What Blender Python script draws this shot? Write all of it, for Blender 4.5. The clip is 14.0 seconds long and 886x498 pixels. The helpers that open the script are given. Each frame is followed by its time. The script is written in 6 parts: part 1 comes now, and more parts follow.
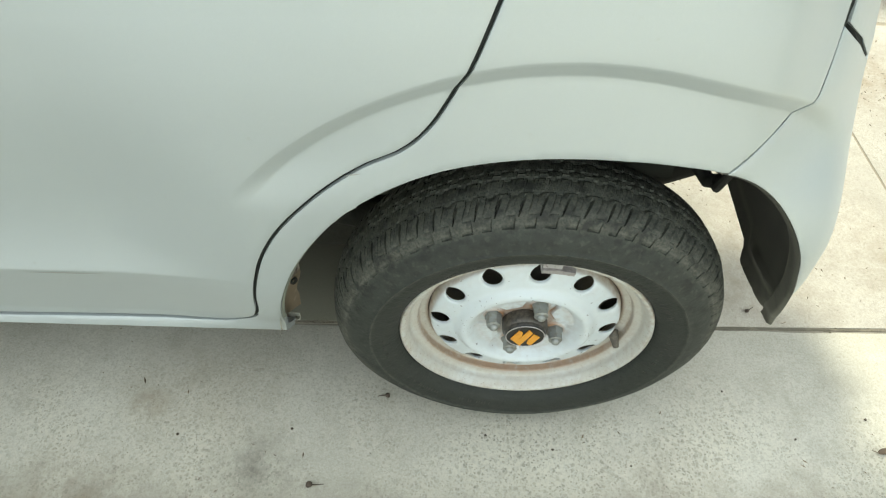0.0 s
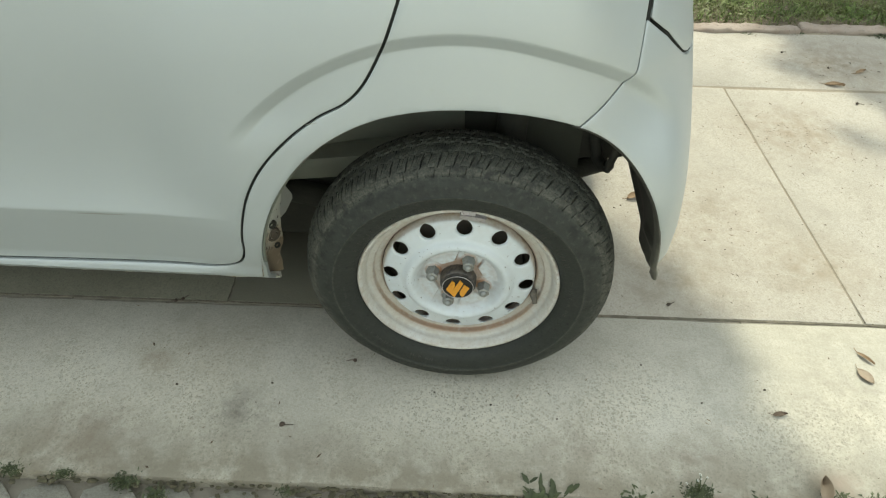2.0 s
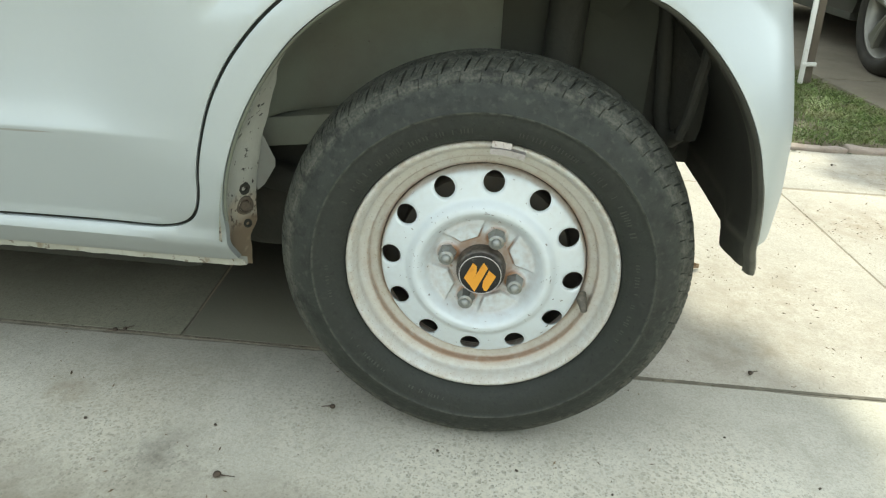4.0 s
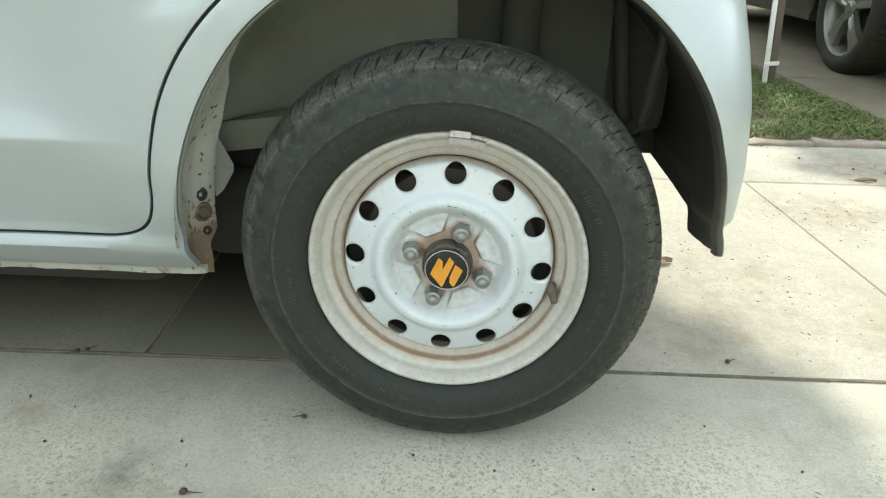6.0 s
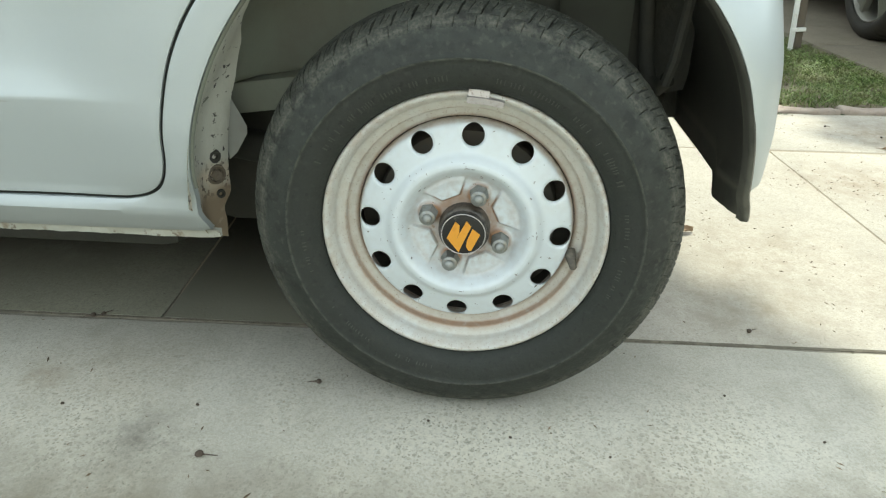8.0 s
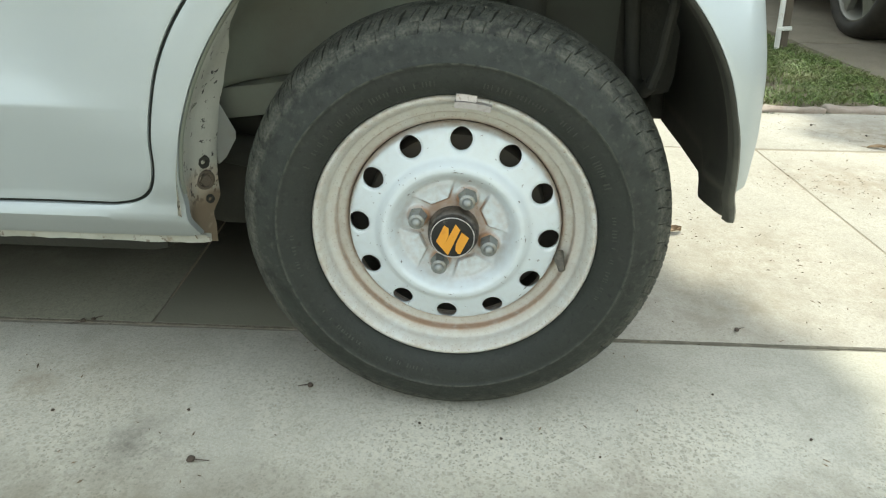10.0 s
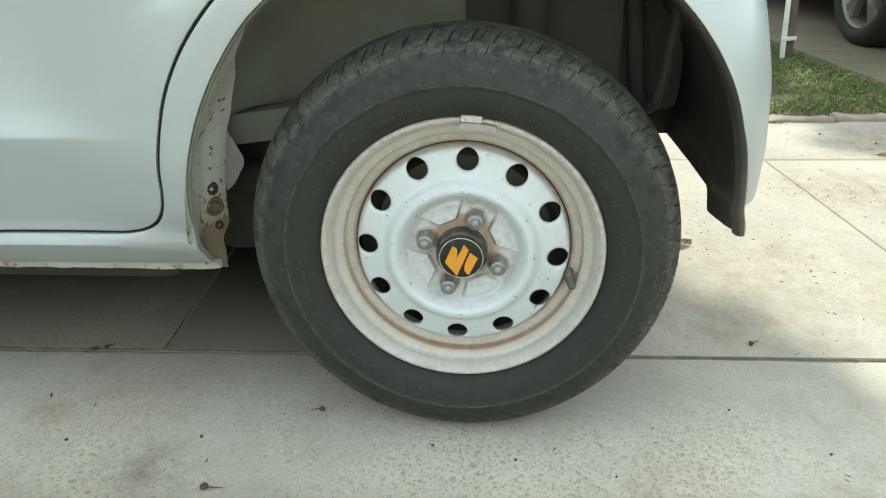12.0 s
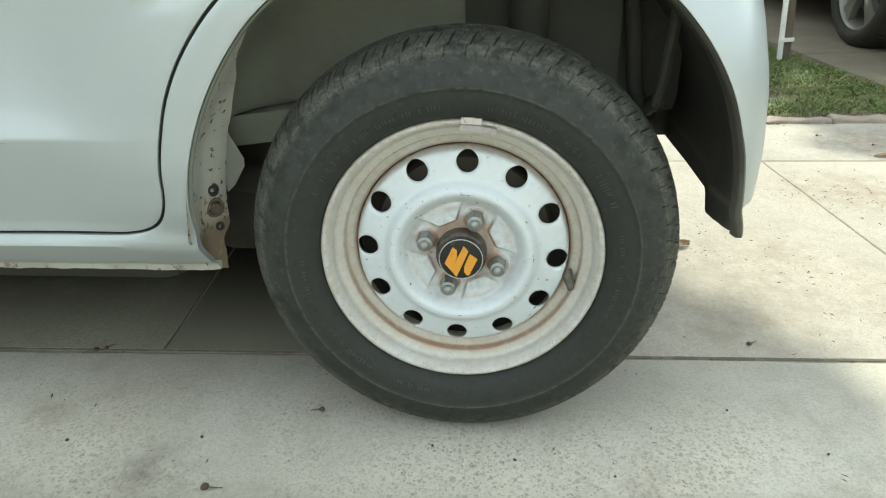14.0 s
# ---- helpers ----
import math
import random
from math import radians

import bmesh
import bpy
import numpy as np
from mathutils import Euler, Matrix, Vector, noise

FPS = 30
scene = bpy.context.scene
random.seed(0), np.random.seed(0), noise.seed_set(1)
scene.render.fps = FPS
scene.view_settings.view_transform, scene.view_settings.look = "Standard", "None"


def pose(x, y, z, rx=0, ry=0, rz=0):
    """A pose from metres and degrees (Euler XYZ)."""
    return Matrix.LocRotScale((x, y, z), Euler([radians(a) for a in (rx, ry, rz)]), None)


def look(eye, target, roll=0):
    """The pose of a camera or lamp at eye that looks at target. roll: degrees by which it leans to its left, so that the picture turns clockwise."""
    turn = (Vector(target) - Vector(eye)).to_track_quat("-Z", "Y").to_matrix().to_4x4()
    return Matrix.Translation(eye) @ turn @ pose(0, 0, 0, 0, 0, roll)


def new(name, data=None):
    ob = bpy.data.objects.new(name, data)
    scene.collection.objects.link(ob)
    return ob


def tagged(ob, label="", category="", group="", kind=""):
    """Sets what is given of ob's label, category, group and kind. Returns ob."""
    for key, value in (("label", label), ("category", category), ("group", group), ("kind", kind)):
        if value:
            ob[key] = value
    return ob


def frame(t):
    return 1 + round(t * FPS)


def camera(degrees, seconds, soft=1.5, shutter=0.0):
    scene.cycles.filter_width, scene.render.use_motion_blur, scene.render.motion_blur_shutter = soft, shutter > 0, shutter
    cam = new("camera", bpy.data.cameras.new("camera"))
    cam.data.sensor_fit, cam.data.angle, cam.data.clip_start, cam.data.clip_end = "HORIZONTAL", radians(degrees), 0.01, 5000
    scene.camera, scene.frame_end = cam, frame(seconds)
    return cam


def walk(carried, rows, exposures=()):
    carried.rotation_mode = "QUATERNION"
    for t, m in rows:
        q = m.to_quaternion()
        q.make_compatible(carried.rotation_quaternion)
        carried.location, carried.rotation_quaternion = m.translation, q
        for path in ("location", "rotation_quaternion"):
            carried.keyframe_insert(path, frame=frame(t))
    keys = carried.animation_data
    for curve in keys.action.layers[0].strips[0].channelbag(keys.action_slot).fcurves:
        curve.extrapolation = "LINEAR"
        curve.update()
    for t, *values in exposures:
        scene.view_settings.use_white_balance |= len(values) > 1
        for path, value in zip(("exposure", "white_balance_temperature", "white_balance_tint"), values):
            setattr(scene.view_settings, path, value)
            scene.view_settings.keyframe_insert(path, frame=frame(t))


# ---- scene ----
cam = camera(67.0, 14.0, soft=1.2)
PATH = [
    (0, (-0.113, -0.501, 1.123), (-0.132, 0.709, -0.469), 0.8),
    (0.5, (-0.086, -0.667, 1.163), (-0.069, 0.672, -0.323), 1.9),
    (1, (-0.015, -0.796, 1.184), (-0.05, 0.61, -0.238), 2.6),
    (1.5, (0.024, -0.835, 1.184), (-0.053, 0.638, -0.167), 0.1),
    (2, (0.029, -0.831, 1.162), (-0.068, 0.605, -0.226), -0.2),
    (2.2, (0.031, -0.803, 1.14), (-0.096, 0.669, -0.208), -2.4),
    (4.3, (0.023, -0.787, 0.671), (-0.135, 1.024, -0.163), 3.3),
    (4.5, (0.04, -0.785, 0.667), (-0.07, 1.043, -0.137), 2.4),
    (5, (0.042, -0.785, 0.665), (-0.061, 1.028, -0.171), 1.6),
    (5.5, (0.044, -0.785, 0.666), (-0.064, 1.027, -0.173), 1.1),
    (6, (0.046, -0.784, 0.667), (-0.073, 1.025, -0.179), 0.5),
    (6.5, (0.046, -0.782, 0.664), (-0.087, 1.02, -0.194), 0.3),
    (7, (0.044, -0.775, 0.652), (-0.111, 0.991, -0.274), 0.4),
    (7.5, (0.045, -0.773, 0.651), (-0.123, 0.992, -0.274), -0.0),
    (8, (0.043, -0.773, 0.65), (-0.117, 0.996, -0.271), 0.2),
    (10.3, (0.046, -0.775, 0.657), (-0.087, 0.995, -0.265), 0.0),
    (10.5, (0.045, -0.772, 0.654), (-0.094, 1.007, -0.25), -0.2),
    (11, (0.047, -0.778, 0.664), (-0.103, 1.027, -0.184), -0.8),
    (11.5, (0.05, -0.777, 0.665), (-0.12, 1.029, -0.179), -2.1),
    (12, (0.048, -0.772, 0.66), (-0.119, 1.019, -0.215), -1.8),
    (12.5, (0.048, -0.773, 0.661), (-0.118, 1.017, -0.216), -1.8),
    (13, (0.048, -0.773, 0.662), (-0.11, 1.019, -0.213), -1.8),
    (13.5, (0.047, -0.776, 0.662), (-0.114, 1.017, -0.209), -1.7),
    (14, (0.046, -0.776, 0.663), (-0.115, 1.016, -0.211), -1.7),
]
EXPOSURE, KELVIN, TINT = 2.28, 7210, -2.0
walk(cam, [(t, look(eye, target, roll)) for t, eye, target, roll in PATH], exposures=[(t, EXPOSURE + d, KELVIN + k, TINT) for t, d, k in ((0.0, -0.04, 250), (0.5, -0.22, 360), (1.0, -0.41, 400), (1.5, -0.40, 390), (2.2, -0.44, 380), (4.3, 0.0, 60), (6.5, -0.03, 0), (10.3, -0.07, 0), (11.5, -0.1, 0), (14.0, -0.1, 0))])
import mathutils


# ---- light ----
world = bpy.data.worlds.new("sky")
scene.world = world
world.use_nodes = True
SUN_TO = Vector((0.27, 0.84, 1.25)).normalized()
sky = world.node_tree.nodes.new("ShaderNodeTexSky")
sky.sky_type, sky.sun_disc = "NISHITA", False
sky.sun_elevation = math.asin(SUN_TO.z)
sky.sun_rotation = math.atan2(SUN_TO.x, SUN_TO.y)
sky.air_density, sky.dust_density, sky.ozone_density = 1.0, 0.3, 0.3
back = world.node_tree.nodes["Background"]
back.inputs["Strength"].default_value = 0.15
haze = world.node_tree.nodes.new("ShaderNodeHueSaturation")
haze.inputs["Saturation"].default_value = 0.45
world.node_tree.links.new(sky.outputs["Color"], haze.inputs["Color"])
world.node_tree.links.new(haze.outputs["Color"], back.inputs["Color"])
sun = new("sun", bpy.data.lights.new("sun", "SUN"))
sun.data.energy, sun.data.angle, sun.data.color = 1.0, radians(0.55), (1.0, 0.985, 0.955)
sun.matrix_world = look(SUN_TO * 30, (0, 0, 0))


# ---- materials ----
def material(name, color, rough=0.5, metal=0.0, coat=0.0, coat_rough=0.1, spots=(), bump=(), spec=0.5, island=0.0):
    """Principled material in object space. spots: (scale, threshold, softness, color, strength, detail, stretch);
    bump: (kind, scale, strength, distance)."""
    m = bpy.data.materials.new(name)
    m.use_nodes = True
    nt = m.node_tree
    n, l = nt.nodes, nt.links
    b = n["Principled BSDF"]
    b.inputs["Roughness"].default_value = rough
    b.inputs["Metallic"].default_value = metal
    b.inputs["Specular IOR Level"].default_value = spec
    if coat:
        b.inputs["Coat Weight"].default_value, b.inputs["Coat Roughness"].default_value = coat, coat_rough
    co = n.new("ShaderNodeTexCoord").outputs["Object"]
    col = n.new("ShaderNodeRGB")
    col.outputs[0].default_value = (*color, 1)
    out = col.outputs[0]
    if island:
        info = n.new("ShaderNodeNewGeometry")
        hsv = n.new("ShaderNodeHueSaturation")
        rng = n.new("ShaderNodeMapRange")
        rng.inputs["To Min"].default_value, rng.inputs["To Max"].default_value = 1 - island, 1 + island
        l.new(info.outputs["Random Per Island"], rng.inputs["Value"])
        l.new(rng.outputs[0], hsv.inputs["Value"])
        l.new(out, hsv.inputs["Color"])
        out = hsv.outputs[0]
    for scale, lo, soft, c, strength, detail, stretch in spots:
        mp = n.new("ShaderNodeMapping")
        mp.inputs["Scale"].default_value = stretch
        l.new(co, mp.inputs["Vector"])
        tex = n.new("ShaderNodeTexNoise")
        tex.inputs["Scale"].default_value, tex.inputs["Detail"].default_value = scale, detail
        tex.inputs["Roughness"].default_value = 0.62
        l.new(mp.outputs[0], tex.inputs["Vector"])
        r = n.new("ShaderNodeMapRange")
        r.inputs["From Min"].default_value, r.inputs["From Max"].default_value = lo, lo + soft
        r.inputs["To Max"].default_value = strength
        l.new(tex.outputs["Fac"], r.inputs["Value"])
        mix = n.new("ShaderNodeMix")
        mix.data_type = "RGBA"
        l.new(r.outputs[0], mix.inputs["Factor"])
        l.new(out, mix.inputs["A"])
        mix.inputs["B"].default_value = (*c, 1)
        out = mix.outputs["Result"]
    l.new(out, b.inputs["Base Color"])
    prev = None
    for kind, scale, strength, dist in bump:
        tex = n.new("ShaderNodeTexNoise" if kind == "noise" else "ShaderNodeTexVoronoi")
        tex.inputs["Scale"].default_value = scale
        if kind == "noise":
            tex.inputs["Detail"].default_value = 6
        l.new(co, tex.inputs["Vector"])
        bp = n.new("ShaderNodeBump")
        bp.inputs["Strength"].default_value, bp.inputs["Distance"].default_value = strength, dist
        l.new(tex.outputs["Fac" if kind == "noise" else "Distance"], bp.inputs["Height"])
        if prev:
            l.new(prev, bp.inputs["Normal"])
        prev = bp.outputs[0]
    if prev:
        l.new(prev, b.inputs["Normal"])
    return m


ONE = (1, 1, 1)
PAINT = material("silver_paint", (0.405, 0.438, 0.432), 0.46, 0.34, 0.32, 0.10,
                 [(2200, 0.5, 0.2, (0.48, 0.52, 0.52), 0.5, 1, ONE), (3.0, 0.45, 0.3, (0.38, 0.41, 0.405), 0.35, 4, ONE),
                  (60, 0.66, 0.08, (0.33, 0.32, 0.27), 0.22, 8, ONE)],
                 [("noise", 25, 0.04, 0.002)])
INNER = material("dusty_inner_paint", (0.194, 0.208, 0.167), 0.7, 0.0, 0, 0.1,
                 [(9, 0.45, 0.25, (0.16, 0.15, 0.12), 0.7, 6, ONE), (70, 0.70, 0.03, (0.07, 0.06, 0.05), 0.8, 4, ONE)],
                 [("noise", 60, 0.25, 0.002)])
FLANGE = material("dirty_flange_paint", (0.43, 0.43, 0.375), 0.6, 0.0, 0, 0.1, [(16, 0.45, 0.3, (0.30, 0.28, 0.22), 0.8, 6, ONE), (34, 0.56, 0.10, (0.20, 0.15, 0.10), 0.85, 7, ONE), (75, 0.60, 0.05, (0.12, 0.085, 0.06), 0.8, 6, ONE)], [("noise", 90, 0.4, 0.002)])
PLASTIC = material("black_plastic", (0.040, 0.040, 0.031), 0.55, 0.0, 0, 0.1,
                   [(12, 0.46, 0.3, (0.085, 0.074, 0.055), 0.55, 6, ONE), (240, 0.55, 0.2, (0.05, 0.045, 0.036), 0.5, 2, ONE)],
                   [("noise", 300, 0.2, 0.001)])
UNDER = material("dark_underbody", (0.033, 0.033, 0.026), 0.85, 0.0, 0, 0.1,
                 [(14, 0.50, 0.3, (0.065, 0.054, 0.040), 0.6, 6, ONE)], [("noise", 80, 0.5, 0.004)])
GAP_DARK = material("gap_shade_backing", (0.022, 0.024, 0.021), 0.8, spec=0.2)
RUBBER = material("dusty_tyre_rubber", (0.0225, 0.0255, 0.0205), 0.66, 0.0, 0, 0.1,
                  [(14, 0.45, 0.25, (0.026, 0.0265, 0.023), 0.7, 8, ONE), (420, 0.54, 0.10, (0.045, 0.044, 0.038), 0.2, 4, ONE),
                   (130, 0.60, 0.05, (0.010, 0.010, 0.009), 0.6, 6, ONE)],
                  [("noise", 260, 0.5, 0.0015), ("noise", 45, 0.3, 0.003)], spec=0.35)
FARTYRE = material("dark_tyre_rubber", (0.024, 0.021, 0.016), 0.75, 0.0, 0, 0.1, [(14, 0.45, 0.25, (0.040, 0.034, 0.025), 0.7, 7, ONE)], [("noise", 200, 0.4, 0.002)], spec=0.3)
GLASS = material("dark_glass", (0.02, 0.025, 0.022), 0.05, 0.0, 0, 0.1)
ZINC = material("dirty_zinc_nut", (0.29, 0.30, 0.285), 0.46, 0.6, 0, 0.1,
                [(150, 0.48, 0.2, (0.22, 0.19, 0.15), 0.8, 5, ONE)], [("noise", 500, 0.2, 0.0006)])
CAPBLACK = material("scuffed_black_cap", (0.012, 0.012, 0.011), 0.4, 0.0, 0, 0.1,
                    [(160, 0.58, 0.1, (0.11, 0.10, 0.09), 0.7, 6, ONE)], [("noise", 300, 0.2, 0.0006)])
CAP_SKIRT_DIRT = ((0.0, 0.0), (0.0288, 0.0), (0.0302, 0.8), (0.036, 0.9))
AMBER = material("amber_emblem", (0.68, 0.30, 0.035), 0.4, 0.0, 0, 0.1, [(120, 0.55, 0.2, (0.45, 0.17, 0.02), 0.5, 4, ONE)])
LEAD = material("painted_lead_weight", (0.52, 0.49, 0.48), 0.35, 0.5, 0, 0.1, [(220, 0.52, 0.1, (0.22, 0.17, 0.15), 0.7, 5, ONE)])
DRUM = material("brown_brake_drum", (0.115, 0.102, 0.080), 0.8, 0.0, 0, 0.1, [(40, 0.5, 0.3, (0.13, 0.09, 0.06), 0.6, 5, ONE)])
ALLOY = material("dusty_alloy", (0.215, 0.205, 0.175), 0.36, 0.6, 0, 0.1, [(14, 0.5, 0.3, (0.15, 0.14, 0.115), 0.5, 5, ONE)])
GREYPAINT = material("dark_grey_paint", (0.030, 0.031, 0.027), 0.35, 0.3, 0.5, 0.08, [(5, 0.5, 0.3, (0.05, 0.046, 0.038), 0.5, 4, ONE)])
WHITEPOST = material("white_painted_steel", (0.74, 0.73, 0.68), 0.5, 0.0, 0, 0.1, [(30, 0.58, 0.1, (0.40, 0.30, 0.2), 0.5, 6, ONE)])
BROWNPOST = material("weathered_brown_post", (0.125, 0.10, 0.074), 0.75, 0.0, 0, 0.1,
                     [(22, 0.5, 0.2, (0.10, 0.08, 0.06), 0.7, 6, (1, 1, 0.2))], [("noise", 60, 0.4, 0.003)])
EDGING = material("pinkish_concrete_edging", (0.345, 0.285, 0.235), 0.85, 0.0, 0, 0.1,
                  [(18, 0.45, 0.25, (0.27, 0.20, 0.155), 0.7, 7, ONE), (5, 0.48, 0.2, (0.24, 0.205, 0.16), 0.7, 8, ONE), (90, 0.58, 0.08, (0.17, 0.14, 0.11), 0.6, 5, ONE)],
                  [("noise", 60, 0.6, 0.006)])
SOIL = material("dry_soil", (0.145, 0.115, 0.075), 0.95, 0.0, 0, 0.1,
                [(14, 0.45, 0.2, (0.085, 0.065, 0.045), 0.8, 8, ONE), (90, 0.56, 0.08, (0.30, 0.24, 0.17), 0.6, 5, ONE)],
                [("noise", 40, 0.8, 0.02)])
MOSS = material("brown_green_moss", (0.085, 0.078, 0.045), 0.95, 0.0, 0, 0.1, [(120, 0.5, 0.2, (0.16, 0.13, 0.09), 0.7, 5, ONE)], [("noise", 300, 0.8, 0.003)], island=0.3)
GRASS = material("grass_blades", (0.122, 0.174, 0.042), 0.6, 0.0, 0, 0.1, [(6, 0.45, 0.2, (0.20, 0.185, 0.08), 0.7, 3, ONE)], island=0.45)
LAWN = material("far_lawn", (0.11, 0.14, 0.045), 0.9, 0.0, 0, 0.1,
                [(0.8, 0.45, 0.25, (0.16, 0.15, 0.07), 0.7, 8, ONE), (30, 0.5, 0.2, (0.06, 0.085, 0.025), 0.6, 6, ONE)],
                [("noise", 30, 0.8, 0.03)])
WEED = material("weed_leaves", (0.052, 0.066, 0.024), 0.6, 0.0, 0, 0.1, [(60, 0.5, 0.2, (0.095, 0.105, 0.042), 0.5, 3, ONE)], island=0.45)
CROWN = material("tree_leaves", (0.06, 0.105, 0.03), 0.55, 0.0, 0, 0.1, [(2, 0.5, 0.2, (0.10, 0.14, 0.04), 0.5, 3, ONE)], island=0.4)
BARK = material("tree_bark", (0.15, 0.12, 0.09), 0.9, 0.0, 0, 0.1, [(12, 0.5, 0.2, (0.08, 0.065, 0.05), 0.8, 6, (1, 1, 0.25))], [("noise", 25, 0.8, 0.02)])
DRY = material("dry_leaf", (0.27, 0.18, 0.10), 0.7, 0.0, 0, 0.1, [(60, 0.5, 0.2, (0.16, 0.10, 0.06), 0.7, 4, ONE)], [("noise", 150, 0.4, 0.002)])
DARKBIT = material("dark_twig", (0.075, 0.055, 0.04), 0.85, 0.0, 0, 0.1, [(200, 0.5, 0.2, (0.12, 0.09, 0.07), 0.6, 4, ONE)])
PLASTER = material("cream_plaster_wall", (0.62, 0.58, 0.48), 0.85, 0.0, 0, 0.1, [(1.2, 0.45, 0.3, (0.50, 0.46, 0.37), 0.6, 6, ONE)], [("noise", 40, 0.3, 0.004)])
DARKWALL = material("weathered_grey_wall", (0.16, 0.15, 0.125), 0.9, 0.0, 0, 0.1, [(1.2, 0.45, 0.3, (0.11, 0.10, 0.08), 0.6, 6, ONE)], [("noise", 40, 0.3, 0.004)])
PETAL = material("white_petal", (0.75, 0.75, 0.68), 0.6)
SEDAN_LAMP = material("pale_bumper_paint", (0.5, 0.5, 0.46), 0.3, 0.3, 0.6, 0.08, [(6, 0.5, 0.3, (0.42, 0.41, 0.36), 0.5, 4, ONE)])


def radial_dirt(m, stops, color, scale, lo, hi):
    """Dirt that has settled in rings round the wheel's axis, broken up by noise. stops: (radius, amount)."""
    nt = m.node_tree
    n, l = nt.nodes, nt.links
    b = n["Principled BSDF"]
    base = b.inputs["Base Color"].links[0].from_socket
    co = n.new("ShaderNodeTexCoord").outputs["Object"]
    sep = n.new("ShaderNodeSeparateXYZ")
    l.new(co, sep.inputs[0])

    def math_node(op, a, c):
        k = n.new("ShaderNodeMath")
        k.operation = op
        for i, v in enumerate((a, c)):
            if isinstance(v, (int, float)):
                k.inputs[i].default_value = v
            elif v is not None:
                l.new(v, k.inputs[i])
        return k.outputs[0]
    r = math_node("SQRT", math_node("ADD", math_node("MULTIPLY", sep.outputs[0], sep.outputs[0]),
                                    math_node("MULTIPLY", sep.outputs[2], sep.outputs[2])), None)
    ramp = n.new("ShaderNodeValToRGB")
    l.new(math_node("MULTIPLY", r, 3.4), ramp.inputs[0])
    e = ramp.color_ramp.elements
    while len(e) < len(stops):
        e.new(0.5)
    for el, (p, v) in zip(e, stops):
        el.position, el.color = p * 3.4, (v, v, v, 1)
    nz = n.new("ShaderNodeTexNoise")
    nz.inputs["Scale"].default_value, nz.inputs["Detail"].default_value = scale, 7
    l.new(co, nz.inputs["Vector"])
    rg = n.new("ShaderNodeMapRange")
    rg.inputs["From Min"].default_value, rg.inputs["From Max"].default_value = lo, hi
    l.new(nz.outputs["Fac"], rg.inputs["Value"])
    mix = n.new("ShaderNodeMix")
    mix.data_type = "RGBA"
    l.new(math_node("MULTIPLY", ramp.outputs[0], rg.outputs[0]), mix.inputs["Factor"])
    l.new(base, mix.inputs["A"])
    mix.inputs["B"].default_value = (*color, 1)
    l.new(mix.outputs["Result"], b.inputs["Base Color"])
    return m


WHEELPAINT = material("white_wheel_paint", (0.595, 0.650, 0.672), 0.38, 0.05, 0.25, 0.15,
                      [(18, 0.5, 0.3, (0.565, 0.60, 0.595), 0.5, 6, ONE), (120, 0.690, 0.015, (0.12, 0.105, 0.09), 0.8, 3, ONE)],
                      [("noise", 80, 0.08, 0.001)])
radial_dirt(WHEELPAINT, [(0.0, 0.1), (0.137, 0.05), (0.1405, 0.9), (0.156, 0.9), (0.160, 0.85), (0.184, 0.8)], (0.475, 0.450, 0.385), 30, -0.3, 0.50)
radial_dirt(WHEELPAINT, [(0.0, 0.0), (0.139, 0.0), (0.142, 0.6), (0.158, 0.6), (0.166, 0.35), (0.172, 0.5), (0.177, 0.9), (0.184, 1.0)], (0.19, 0.135, 0.09), 420, 0.60, 0.70)
radial_dirt(WHEELPAINT, [(0.0, 0.6), (0.038, 0.6), (0.043, 0.50), (0.056, 0.28), (0.068, 0.26), (0.080, 0.08), (0.10, 0.03), (0.137, 0.10), (0.1405, 0.65), (0.144, 0.30), (0.1540, 0.25), (0.1560, 0.5), (0.1572, 0.5), (0.1585, 0.2), (0.172, 0.25), (0.178, 0.45), (0.184, 0.6)], (0.33, 0.235, 0.16), 110, 0.40, 0.66)


def attribute_dirt(m, attribute, color, scale, lo, hi):
    """Dirt or rust where the mesh's own attribute says, broken up by noise."""
    nt = m.node_tree
    n, l = nt.nodes, nt.links
    at = n.new("ShaderNodeAttribute")
    at.attribute_name = attribute
    nz = n.new("ShaderNodeTexNoise")
    nz.inputs["Scale"].default_value, nz.inputs["Detail"].default_value = scale, 6
    rg = n.new("ShaderNodeMapRange")
    rg.inputs["From Min"].default_value, rg.inputs["From Max"].default_value = lo, hi
    l.new(n.new("ShaderNodeTexCoord").outputs["Object"], nz.inputs["Vector"])
    l.new(nz.outputs["Fac"], rg.inputs["Value"])
    mu = n.new("ShaderNodeMath")
    mu.operation = "MULTIPLY"
    l.new(at.outputs["Fac"], mu.inputs[0])
    l.new(rg.outputs[0], mu.inputs[1])
    mx = n.new("ShaderNodeMix")
    mx.data_type = "RGBA"
    l.new(mu.outputs[0], mx.inputs["Factor"])
    l.new(n["Principled BSDF"].inputs["Base Color"].links[0].from_socket, mx.inputs["A"])
    mx.inputs["B"].default_value = (*color, 1)
    l.new(mx.outputs["Result"], n["Principled BSDF"].inputs["Base Color"])


